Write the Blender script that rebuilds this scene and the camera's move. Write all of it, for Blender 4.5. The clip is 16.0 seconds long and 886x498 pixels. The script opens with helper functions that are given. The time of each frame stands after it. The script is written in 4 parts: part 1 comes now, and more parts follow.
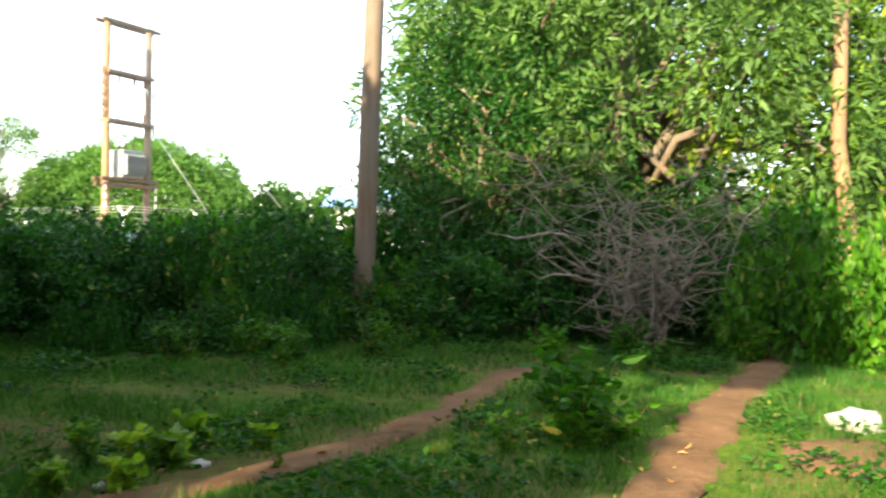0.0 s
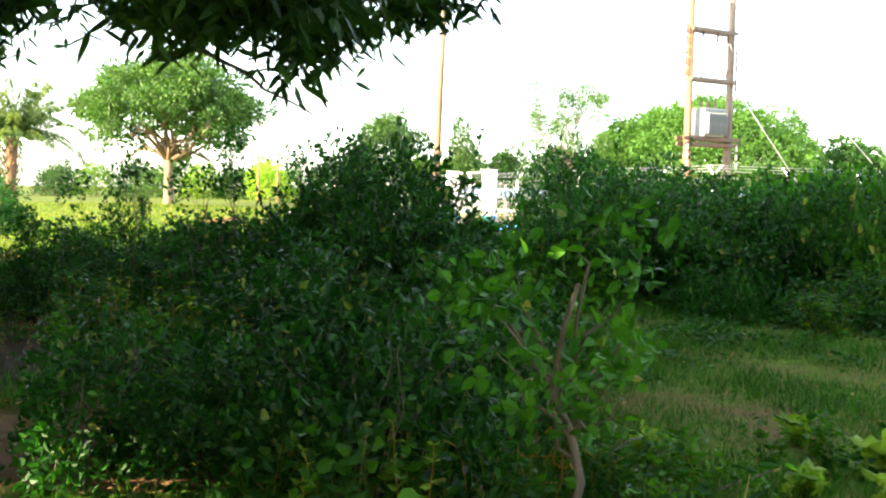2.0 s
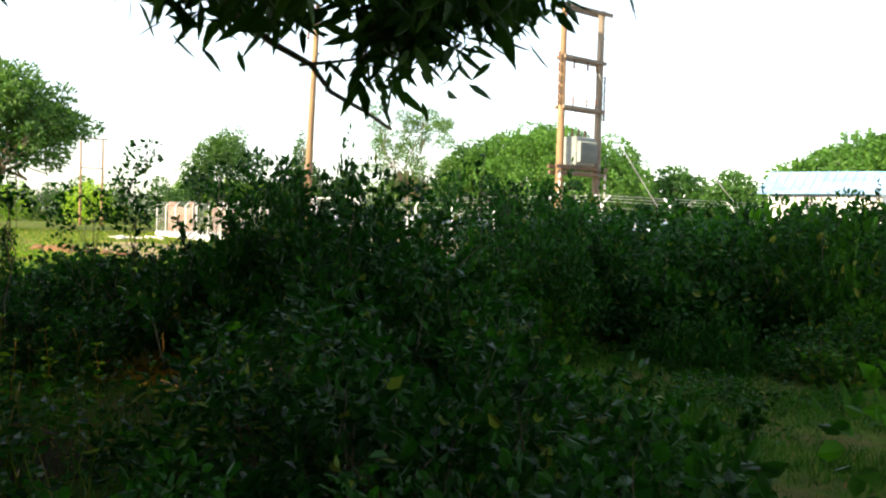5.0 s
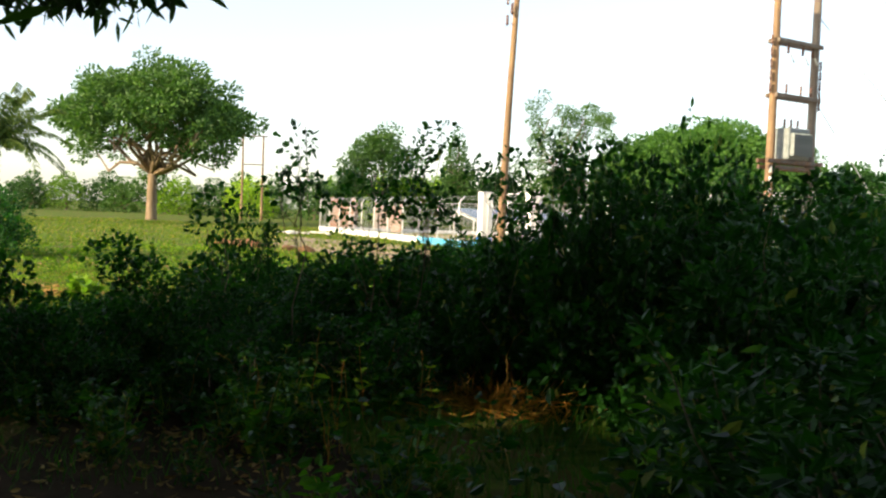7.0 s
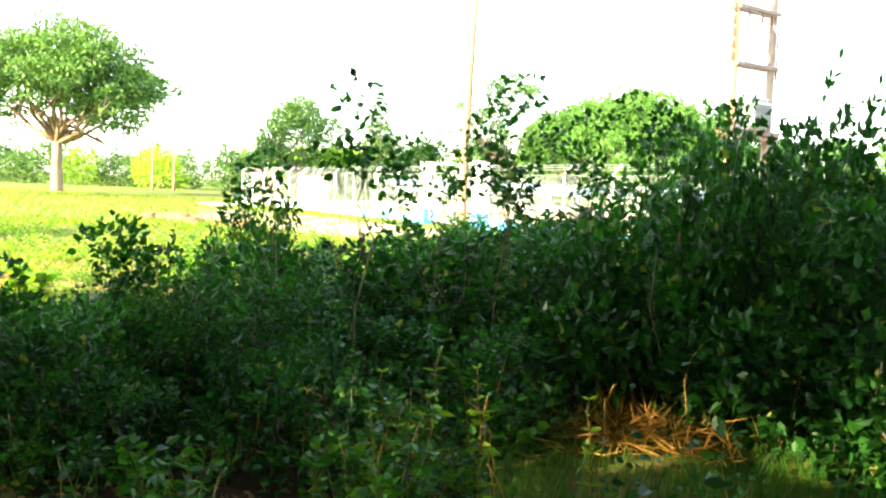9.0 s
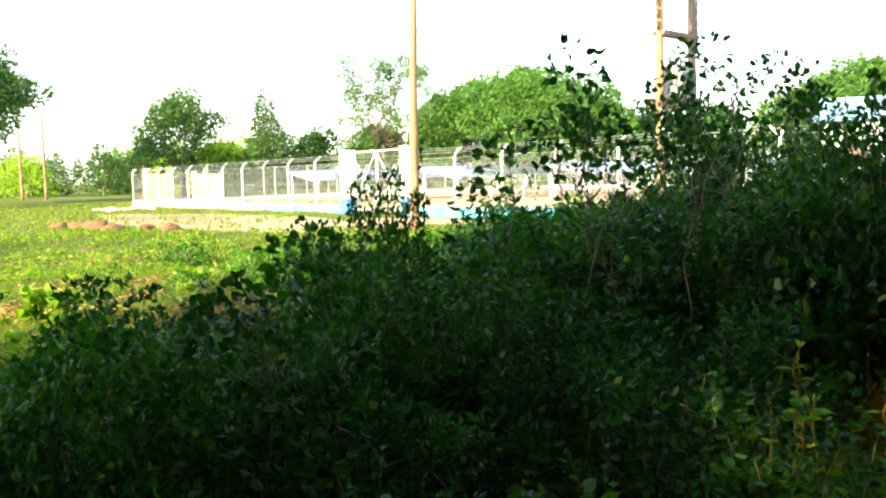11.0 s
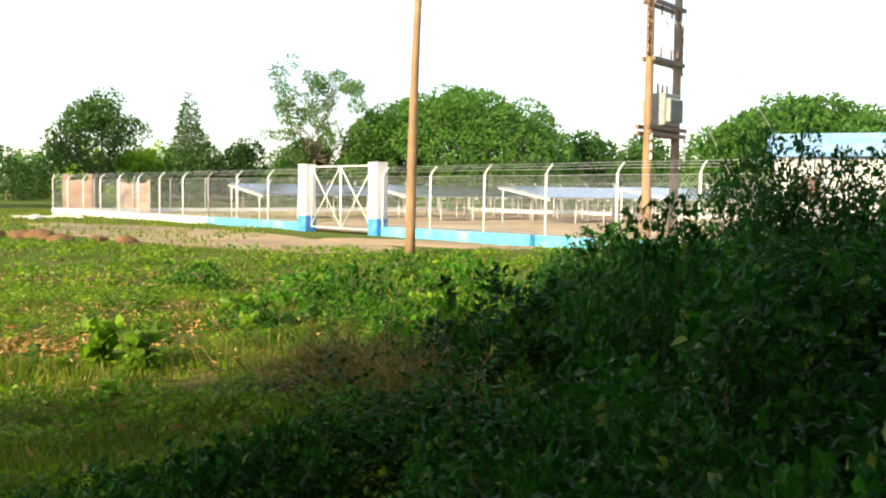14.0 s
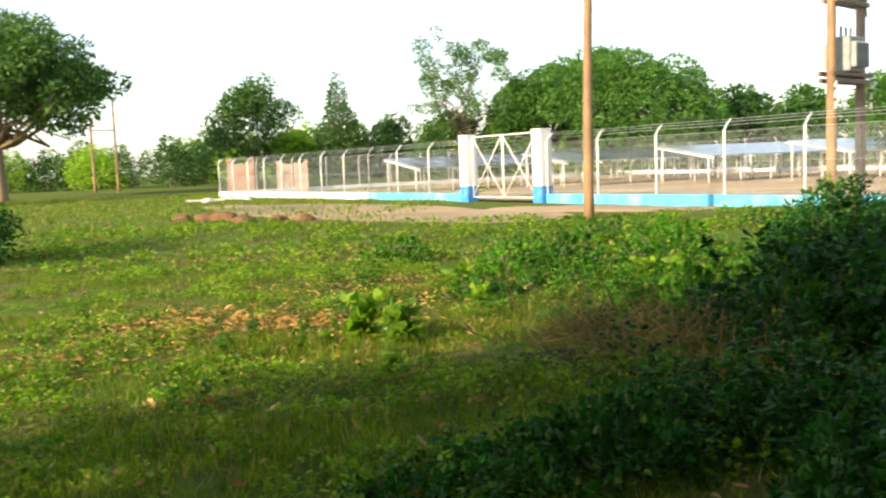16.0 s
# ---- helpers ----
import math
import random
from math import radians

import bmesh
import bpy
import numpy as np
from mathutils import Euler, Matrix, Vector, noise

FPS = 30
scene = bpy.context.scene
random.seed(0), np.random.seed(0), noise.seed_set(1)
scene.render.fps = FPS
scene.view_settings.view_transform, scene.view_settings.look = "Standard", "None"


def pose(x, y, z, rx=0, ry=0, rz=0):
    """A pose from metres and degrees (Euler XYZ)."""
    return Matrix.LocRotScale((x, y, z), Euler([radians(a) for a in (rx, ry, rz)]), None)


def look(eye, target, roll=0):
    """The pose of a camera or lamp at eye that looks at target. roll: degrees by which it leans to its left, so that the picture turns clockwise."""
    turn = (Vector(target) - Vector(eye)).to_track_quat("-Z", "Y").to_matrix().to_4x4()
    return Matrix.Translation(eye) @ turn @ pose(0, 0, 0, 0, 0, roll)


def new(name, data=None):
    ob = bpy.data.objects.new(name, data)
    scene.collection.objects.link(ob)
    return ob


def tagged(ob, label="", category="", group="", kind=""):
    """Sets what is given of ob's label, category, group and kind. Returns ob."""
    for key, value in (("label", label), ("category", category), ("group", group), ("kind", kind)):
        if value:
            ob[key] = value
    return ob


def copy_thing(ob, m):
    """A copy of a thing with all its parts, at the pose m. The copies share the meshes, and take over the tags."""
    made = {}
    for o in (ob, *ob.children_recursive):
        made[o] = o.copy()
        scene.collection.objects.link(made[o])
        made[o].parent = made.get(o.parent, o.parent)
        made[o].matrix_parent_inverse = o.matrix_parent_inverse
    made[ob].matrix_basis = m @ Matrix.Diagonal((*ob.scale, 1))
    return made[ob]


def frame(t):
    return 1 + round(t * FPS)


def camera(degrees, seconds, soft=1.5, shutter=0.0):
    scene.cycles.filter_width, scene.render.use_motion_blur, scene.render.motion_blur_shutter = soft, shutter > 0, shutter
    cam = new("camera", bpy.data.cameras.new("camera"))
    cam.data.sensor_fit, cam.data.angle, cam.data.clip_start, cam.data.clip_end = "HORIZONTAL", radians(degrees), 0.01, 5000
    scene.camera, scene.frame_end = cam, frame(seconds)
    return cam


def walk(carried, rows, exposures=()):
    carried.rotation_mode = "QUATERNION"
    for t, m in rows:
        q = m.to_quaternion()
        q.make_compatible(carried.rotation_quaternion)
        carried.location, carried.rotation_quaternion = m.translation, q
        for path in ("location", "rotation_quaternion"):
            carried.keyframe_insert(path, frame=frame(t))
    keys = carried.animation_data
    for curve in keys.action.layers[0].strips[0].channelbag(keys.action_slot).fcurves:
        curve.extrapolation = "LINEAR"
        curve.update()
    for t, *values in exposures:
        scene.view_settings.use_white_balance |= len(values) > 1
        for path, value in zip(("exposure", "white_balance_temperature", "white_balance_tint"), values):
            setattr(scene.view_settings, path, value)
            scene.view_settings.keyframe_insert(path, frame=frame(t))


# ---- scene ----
cam = camera(52.4, 16.0, soft=2.1, shutter=0.12)
PATH = [
    (0, pose(10.801, -5.121, 1.300, 89.75, -0.85, -10.05)),
    (0.5, pose(10.639, -5.024, 1.333, 88.70, 0.05, 7.78)),
    (1, pose(10.429, -4.743, 1.346, 89.08, 0.92, 19.34)),
    (1.5, pose(10.149, -4.529, 1.314, 86.63, -1.33, 22.58)),
    (2, pose(9.757, -4.423, 1.318, 86.53, -1.13, 23.88)),
    (2.5, pose(9.486, -4.130, 1.287, 84.30, 2.52, 26.24)),
    (3, pose(9.303, -3.859, 1.319, 84.51, -1.13, 21.23)),
    (3.5, pose(9.009, -3.695, 1.392, 86.84, -1.36, 13.98)),
    (4, pose(8.766, -3.641, 1.398, 88.54, 0.81, 13.88)),
    (4.2, pose(8.653, -3.574, 1.394, 88.06, -0.46, 13.92)),
    (6.3, pose(6.734, -3.038, 1.426, 89.77, -2.20, 12.72)),
    (6.5, pose(6.535, -2.871, 1.428, 90.00, -1.57, 13.91)),
    (7, pose(6.072, -2.511, 1.341, 87.84, -2.19, 21.72)),
    (7.5, pose(5.756, -2.189, 1.291, 85.48, -2.02, 24.44)),
    (8, pose(5.368, -1.981, 1.325, 85.45, -0.56, 17.60)),
    (8.5, pose(4.936, -1.639, 1.323, 84.95, 1.91, 13.64)),
    (9, pose(4.460, -1.533, 1.340, 86.15, -2.16, 16.02)),
    (9.5, pose(3.967, -1.445, 1.402, 85.98, 1.64, 14.04)),
    (9.7, pose(3.757, -1.449, 1.409, 85.74, 1.29, 13.50)),
    (11.8, pose(1.681, -0.994, 1.277, 85.07, 1.24, -3.26)),
    (12, pose(1.472, -0.884, 1.307, 84.97, 0.64, -7.49)),
    (12.5, pose(1.075, -0.780, 1.400, 84.67, 2.29, -11.89)),
    (13, pose(0.708, -0.682, 1.360, 86.42, -0.29, -5.00)),
    (13.5, pose(0.664, -0.355, 1.373, 86.77, -2.66, 1.68)),
    (14, pose(0.292, -0.168, 1.352, 86.48, -0.66, 2.01)),
    (14.5, pose(-0.006, 0.006, 1.366, 85.99, -0.41, -0.57)),
    (15, pose(-0.288, -0.026, 1.367, 85.67, 1.60, -2.93)),
    (15.5, pose(-0.527, -0.106, 1.356, 85.21, 2.12, -0.72)),
    (16, pose(-0.577, -0.111, 1.335, 84.63, 2.40, 10.65)),
]
EXPOSURES = [(0.0, 2.0), (0.5, 1.95), (1.0, 1.8), (1.5, 2.05), (2.0, 2.5), (2.5, 3.3), (3.0, 3.85), (3.5, 3.65), (4.0, 2.85), (4.2, 2.5), (6.3, 0.68), (7.0, 0.9),
             (7.5, 1.7), (8.0, 2.65), (8.5, 3.1), (9.0, 3.15), (9.7, 2.7), (11.8, 2.0), (12.5, 2.25), (13.0, 2.15), (13.5, 1.3), (14.5, 0.95), (16.0, 0.98)]
walk(cam, PATH, EXPOSURES)

# ---- light ----
SUN_AZ, SUN_EL = radians(217), radians(22)     # clockwise from +y
world = bpy.data.worlds.new("sky")
scene.world = world
world.use_nodes = True
wn = world.node_tree
sky = wn.nodes.new("ShaderNodeTexSky")
sky.sky_type = 'NISHITA'
sky.sun_disc = False
sky.sun_elevation, sky.sun_rotation = SUN_EL, SUN_AZ
sky.dust_density, sky.air_density, sky.ozone_density = 1.2, 1.0, 0.7
haze = wn.nodes.new("ShaderNodeMix")           # thin white evening haze over the whole sky
haze.data_type, haze.blend_type = 'RGBA', 'ADD'
haze.inputs[0].default_value, haze.inputs[7].default_value = 1.0, (2.0, 1.95, 1.85, 1)
wn.links.new(sky.outputs[0], haze.inputs[6])
wn.links.new(haze.outputs[2], wn.nodes["Background"].inputs[0])
wn.nodes["Background"].inputs[1].default_value = 0.12
sun = new("sun", bpy.data.lights.new("sun", 'SUN'))
sun.data.energy, sun.data.angle, sun.data.color = 5.0, radians(0.6), (1.0, 0.82, 0.55)
to_sun = Vector((math.sin(SUN_AZ) * math.cos(SUN_EL), math.cos(SUN_AZ) * math.cos(SUN_EL), math.sin(SUN_EL)))
sun.matrix_world = look(to_sun * 50, (0, 0, 0))


# ---- materials ----
def shader(name):
    m = bpy.data.materials.new(name)
    m.use_nodes = True
    return m, m.node_tree, m.node_tree.nodes["Principled BSDF"]


def ramp2(nt, fac, c1, c2, lo=0.35, hi=0.65):
    r = nt.nodes.new("ShaderNodeValToRGB")
    r.color_ramp.elements[0].position, r.color_ramp.elements[1].position = lo, hi
    r.color_ramp.elements[0].color, r.color_ramp.elements[1].color = (*c1, 1), (*c2, 1)
    nt.links.new(fac, r.inputs[0])
    return r.outputs[0]


def noise_tex(nt, scale, detail=4.0, rough=0.6, stretch=None):
    co = nt.nodes.new("ShaderNodeTexCoord")
    out = co.outputs["Object"]
    if stretch:
        mp = nt.nodes.new("ShaderNodeMapping")
        mp.inputs["Scale"].default_value = stretch
        nt.links.new(out, mp.inputs[0])
        out = mp.outputs[0]
    n = nt.nodes.new("ShaderNodeTexNoise")
    n.inputs["Scale"].default_value, n.inputs["Detail"].default_value = scale, detail
    n.inputs["Roughness"].default_value = rough
    nt.links.new(out, n.inputs["Vector"])
    return n.outputs["Fac"]


def mix_rgb(nt, a, b, fac, mode='MIX'):
    m = nt.nodes.new("ShaderNodeMix")
    m.data_type, m.blend_type = 'RGBA', mode
    for sock, v in ((m.inputs[0], fac), (m.inputs[6], a), (m.inputs[7], b)):
        if isinstance(v, bpy.types.NodeSocket):
            nt.links.new(v, sock)
        elif isinstance(v, (int, float)):
            sock.default_value = v
        else:
            sock.default_value = (*v, 1)
    return m.outputs[2]


def surface(name, c1, c2, scale, rough=0.8, c3=None, scale3=1.0, bump=0.3, metal=0.0, stretch=None, bump_scale=None, spread=(0.35, 0.65)):
    """Two-scale mottled surface with fine relief."""
    m, nt, b = shader(name)
    col = ramp2(nt, noise_tex(nt, scale, 5, 0.65, stretch), c1, c2)
    if c3:
        col = mix_rgb(nt, col, c3, ramp2(nt, noise_tex(nt, scale3, 4, 0.6), (0, 0, 0), (1, 1, 1), *spread))
    nt.links.new(col, b.inputs["Base Color"])
    b.inputs["Roughness"].default_value, b.inputs["Metallic"].default_value = rough, metal
    b.inputs["Specular IOR Level"].default_value = 0.05 if rough > 0.92 else 0.3
    if bump:
        bp = nt.nodes.new("ShaderNodeBump")
        bp.inputs["Strength"].default_value, bp.inputs["Distance"].default_value = bump, 0.02
        nt.links.new(noise_tex(nt, bump_scale or scale * 4, 5, 0.7, stretch), bp.inputs["Height"])
        nt.links.new(bp.outputs[0], b.inputs["Normal"])
    return m


def leaf(name, c1, c2, trans=0.35, rough=0.5, odd=None, odd_share=0.06):
    """Leaf tissue: colour varies from leaf to leaf and plant to plant, light passes through."""
    m, nt, b = shader(name)
    geo = nt.nodes.new("ShaderNodeNewGeometry")
    info = nt.nodes.new("ShaderNodeObjectInfo")
    col = ramp2(nt, geo.outputs["Random Per Island"], c1, c2, 0.0, 1.0)
    patch = ramp2(nt, noise_tex(nt, 3.2, 3), (0.50, 0.60, 0.50), (1.55, 1.40, 1.0), 0.34, 0.66)
    col = mix_rgb(nt, col, patch, 1.0, 'MULTIPLY')
    per = ramp2(nt, info.outputs["Random"], (0.62, 0.72, 0.66), (1.4, 1.3, 1.05), 0.0, 1.0)
    col = mix_rgb(nt, col, per, 1.0, 'MULTIPLY')
    if odd:
        col = mix_rgb(nt, col, odd, ramp2(nt, geo.outputs["Random Per Island"], (0, 0, 0), (1, 1, 1), 1 - odd_share, 1 - odd_share + 0.01))
    nt.links.new(col, b.inputs["Base Color"])
    b.inputs["Roughness"].default_value = rough
    b.inputs["Specular IOR Level"].default_value = 0.28
    tr = nt.nodes.new("ShaderNodeBsdfTranslucent")
    lit = mix_rgb(nt, col, (1.15, 1.35, 0.5), 1.0, 'MULTIPLY')
    nt.links.new(lit, tr.inputs[0])
    mx = nt.nodes.new("ShaderNodeMixShader")
    mx.inputs[0].default_value = trans
    out = nt.nodes["Material Output"]
    nt.links.new(b.outputs[0], mx.inputs[1])
    nt.links.new(tr.outputs[0], mx.inputs[2])
    nt.links.new(mx.outputs[0], out.inputs[0])
    return m


M_BUSH = leaf("bush_leaf", (0.006, 0.046, 0.008), (0.027, 0.122, 0.016), 0.35, odd=(0.20, 0.24, 0.05), odd_share=0.03)
M_BUSH2 = leaf("bush_leaf_yellow", (0.026, 0.118, 0.008), (0.082, 0.225, 0.018), 0.45, odd=(0.30, 0.30, 0.06), odd_share=0.05)
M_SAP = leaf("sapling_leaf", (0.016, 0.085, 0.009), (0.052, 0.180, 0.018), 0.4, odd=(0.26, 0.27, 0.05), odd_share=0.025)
M_MANGO = leaf("mango_leaf", (0.020, 0.062, 0.016), (0.050, 0.125, 0.028), 0.3)
M_TREE = leaf("tree_leaf", (0.030, 0.080, 0.024), (0.070, 0.150, 0.045), 0.3)
# yellow-green leaf, brightened beyond that: sunlight is put into its colour
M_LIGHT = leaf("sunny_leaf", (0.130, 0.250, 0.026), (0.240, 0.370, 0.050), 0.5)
M_PALM = leaf("palm_leaf", (0.055, 0.110, 0.030), (0.150, 0.200, 0.060), 0.3)
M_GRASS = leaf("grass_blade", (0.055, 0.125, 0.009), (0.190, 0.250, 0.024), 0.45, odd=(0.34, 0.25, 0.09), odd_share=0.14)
# greener, darker grass for shaded places: the shade is put into its colour
M_LUSH_SHADED = leaf("shaded_lush_grass_blade", (0.016, 0.085, 0.012), (0.052, 0.165, 0.024), 0.4, odd=(0.26, 0.22, 0.08), odd_share=0.05)
# sunlight on the open meadow is put into this brighter leaf colour
M_HERB_SUNLIT = leaf("sunlit_herb_leaf", (0.065, 0.160, 0.010), (0.210, 0.320, 0.026), 0.45, odd=(0.32, 0.27, 0.08), odd_share=0.05)
M_DOME = leaf("domed_crown_leaf", (0.038, 0.112, 0.028), (0.082, 0.190, 0.048), 0.35)
M_STRAW = leaf("dry_straw", (0.30, 0.15, 0.04), (0.50, 0.29, 0.09), 0.25, rough=0.7)
M_DEADLEAF = leaf("dead_leaf", (0.19, 0.105, 0.055), (0.44, 0.30, 0.19), 0.15, rough=0.7)
M_BARK = surface("bark", (0.10, 0.070, 0.045), (0.24, 0.17, 0.11), 6, 0.9, (0.16, 0.15, 0.11), 2.0, 0.8, stretch=(1, 1, 0.25))
M_TWIG = surface("grey_twig", (0.14, 0.105, 0.08), (0.31, 0.26, 0.21), 9, 0.9, bump=0.4)
M_POLE = surface("pole_wood", (0.26, 0.155, 0.075), (0.42, 0.27, 0.14), 5, 0.75, (0.20, 0.13, 0.08), 1.2, 0.5, stretch=(3, 3, 0.12))
M_POLE_GREY = surface("grey_pole_wood", (0.20, 0.165, 0.13), (0.33, 0.28, 0.22), 5, 0.8, (0.16, 0.12, 0.09), 1.0, 0.5, stretch=(3, 3, 0.12))
M_POLE_BROWN = surface("brown_pole", (0.115, 0.070, 0.038), (0.21, 0.135, 0.080), 5, 0.8, (0.17, 0.15, 0.125), 0.8, 0.6, stretch=(3, 3, 0.12))
M_STEEL = surface("galvanised_steel", (0.40, 0.41, 0.42), (0.58, 0.58, 0.57), 7, 0.45, bump=0.1, metal=0.7)
M_DARKSTEEL = surface("dark_steel", (0.08, 0.08, 0.085), (0.16, 0.15, 0.14), 8, 0.55, (0.20, 0.11, 0.06), 3, 0.2, metal=0.4)
M_WHITE = surface("white_paint", (0.66, 0.66, 0.64), (0.76, 0.76, 0.74), 3, 0.6, (0.62, 0.58, 0.50), 1.5, 0.2, spread=(0.55, 0.85))
M_BLUE = surface("blue_paint", (0.035, 0.20, 0.55), (0.06, 0.28, 0.66), 4, 0.5, (0.22, 0.36, 0.55), 1.6, 0.2, spread=(0.55, 0.85))
M_CYAN = surface("light_blue_paint", (0.07, 0.40, 0.68), (0.13, 0.50, 0.76), 3, 0.55, (0.40, 0.55, 0.66), 0.8, 0.2, spread=(0.5, 0.85))
M_PANEL = surface("solar_back_sheet", (0.30, 0.31, 0.33), (0.38, 0.39, 0.41), 2, 0.3, bump=0.0)
M_CELL = surface("solar_glass", (0.010, 0.014, 0.035), (0.02, 0.028, 0.06), 3, 0.12, bump=0.0)
M_BRICK = surface("old_brick", (0.30, 0.12, 0.07), (0.42, 0.20, 0.12), 9, 0.9, (0.42, 0.34, 0.27), 1.3, 0.6)
M_PLASTER = surface("stained_plaster", (0.46, 0.36, 0.29), (0.58, 0.48, 0.40), 2.5, 0.9, (0.34, 0.22, 0.16), 0.9, 0.3)
M_ROOF = surface("blue_roof_sheet", (0.12, 0.30, 0.58), (0.20, 0.40, 0.66), 2.0, 0.75, (0.30, 0.45, 0.62), 0.7, 0.05)
M_SOIL = surface("bare_soil", (0.115, 0.060, 0.029), (0.25, 0.14, 0.073), 1.6, 0.95, (0.17, 0.105, 0.055), 9.0, 0.9, bump_scale=14)
# dark brown litter soil; the bushes' shade is put into its colour too
M_SHADED_SOIL = surface("shaded_litter_soil", (0.022, 0.015, 0.010), (0.075, 0.048, 0.028), 5.0, 0.95, (0.045, 0.035, 0.02), 14.0, 1.0, bump_scale=26)
M_SAND = surface("sandy_yard", (0.38, 0.27, 0.155), (0.52, 0.39, 0.24), 0.35, 0.95, (0.24, 0.19, 0.13), 0.12, 0.5, bump_scale=6)
M_STONE = surface("pale_stone", (0.40, 0.38, 0.34), (0.58, 0.56, 0.52), 6, 0.9, bump=0.5)
M_PORCELAIN = surface("brown_porcelain", (0.10, 0.05, 0.03), (0.16, 0.08, 0.05), 5, 0.2, bump=0.0)
M_CASE = surface("grey_green_enamel", (0.20, 0.23, 0.22), (0.30, 0.32, 0.31), 4, 0.5, (0.30, 0.24, 0.18), 2.0, 0.1, spread=(0.6, 0.9))


# ---- building blocks ----
rng = np.random.default_rng(7)


def mesh(name, verts, faces, mat=None, smooth=False):
    me = bpy.data.meshes.new(name)
    me.from_pydata([tuple(v) for v in verts] if not isinstance(verts, np.ndarray) else verts.tolist(), [], faces if isinstance(faces, list) else faces.tolist())
    if mat:
        me.materials.append(mat)
    if smooth:
        me.polygons.foreach_set("use_smooth", [True] * len(me.polygons))
    me.update()
    return me


def part(name, me, parent, label=""):
    ob = new(name, me)
    ob.parent = parent
    if label:
        tagged(ob, label)
    return ob


def thing(name, label, category, at=(0, 0, 0), rz=0.0, group="", kind=""):
    ob = new(name)
    ob.empty_display_size = 0.2
    ob.matrix_world = pose(*at, 0, 0, rz)
    return tagged(ob, label, category, group, kind)


def tubes(paths, sides=6):
    """Round bars along polylines: each path is a list of (x, y, z, radius)."""
    vs, fs = [], []
    for path in paths:
        pts = [Vector(p[:3]) for p in path]
        base = len(vs)
        for i, p in enumerate(path):
            d = (pts[min(i + 1, len(pts) - 1)] - pts[max(i - 1, 0)]).normalized()
            ref = Vector((0, 0, 1)) if abs(d.z) < 0.9 else Vector((1, 0, 0))
            u = d.cross(ref).normalized()
            w = d.cross(u)
            for k in range(sides):
                a = 2 * math.pi * k / sides
                q = pts[i] + (u * math.cos(a) + w * math.sin(a)) * p[3]
                vs.append((q.x, q.y, q.z))
        for i in range(len(path) - 1):
            for k in range(sides):
                a, b = base + i * sides + k, base + i * sides + (k + 1) % sides
                fs.append((a, b, b + sides, a + sides))
        fs.append(tuple(base + k for k in range(sides))[::-1])
        fs.append(tuple(base + (len(path) - 1) * sides + k for k in range(sides)))
    return vs, fs


def bar(name, paths, mat, parent, sides=6, label=""):
    v, f = tubes(paths, sides)
    return part(name, mesh(name, v, f, mat, True), parent, label)


def box(name, size, at, mat, parent=None, bevel=0.01, rz=0.0, label="", tilt=None):
    bm = bmesh.new()
    bmesh.ops.create_cube(bm, size=1.0)
    bmesh.ops.scale(bm, vec=size, verts=bm.verts)
    if bevel:
        bmesh.ops.bevel(bm, geom=list(bm.edges), offset=min(bevel, min(size) * 0.3), segments=1, affect='EDGES')
    me = bpy.data.meshes.new(name)
    bm.to_mesh(me)
    bm.free()
    me.materials.append(mat)
    ob = new(name, me)
    ob.matrix_basis = pose(*at, *(tilt or (0, 0, rz)))
    if parent:
        ob.parent = parent
    if label:
        tagged(ob, label)
    return ob


def unit(v):
    return v / np.maximum(np.linalg.norm(v, axis=1, keepdims=True), 1e-9)


def leaves(pos, way, length, width, r, fold=0.15, slim=False):
    """Leaf blades: pos and way are N x 3, length and width N. Broad ones have 4 corners, slim ones 6."""
    n = len(pos)
    way = unit(way)
    side = unit(np.cross(way, unit(r.normal(size=(n, 3)))))
    up = np.cross(side, way)
    L, W = length[:, None], width[:, None]
    if slim == "oval":
        lift = up * W * .16
        rows = [pos, pos + way * L * .22 + side * W * .40 + lift, pos + way * L * .58 + side * W * .46 + lift - up * L * .04, pos + way * L - up * L * fold,
                pos + way * L * .58 - side * W * .46 + lift - up * L * .04, pos + way * L * .22 - side * W * .40 + lift]
        v = np.stack(rows, 1).reshape(-1, 3)
        o = (np.arange(n) * 6)[:, None]
        return v, np.concatenate([o + np.array([[0, 1, 2, 3]]), o + np.array([[0, 3, 4, 5]])])
    if slim:
        rows = [pos, pos + way * L * .3 + side * W * .5, pos + way * L * .68 + side * W * .36 - up * L * fold * .4, pos + way * L - up * L * fold,
                pos + way * L * .68 - side * W * .36 - up * L * fold * .4, pos + way * L * .3 - side * W * .5]
    else:
        rows = [pos, pos + way * L * .45 + side * W * .5 + up * W * fold, pos + way * L, pos + way * L * .45 - side * W * .5 + up * W * fold]
    k = len(rows)
    v = np.stack(rows, 1).reshape(-1, 3)
    f = np.arange(n * k).reshape(n, k)
    return v, f


def join(chunks):
    vs, fs, o = [], [], 0
    for v, f in chunks:
        vs.append(v)
        fs += (np.asarray(f) + o).tolist()
        o += len(v)
    return np.concatenate(vs), fs


def lobe_leaves(r, centre, radius, n, size, droop=0.0, slim=False, shell=0.55, ratio=0.5):
    """Leaves in and on an ellipsoid lobe, thickest at its skin, pointing out and partly down."""
    d = unit(r.normal(size=(n, 3)))
    k = r.uniform(shell ** 3, 1.0, n) ** (1 / 3)
    pos = np.asarray(centre) + d * np.asarray(radius) * k[:, None]
    way = d * 0.8 + r.normal(size=(n, 3)) * 0.6 + np.array([0, 0, 0.25 - droop])
    ln = size * r.uniform(0.6, 1.25, n)
    return leaves(pos, way, ln, ln * ratio * r.uniform(.8, 1.2, n), r, slim=slim)


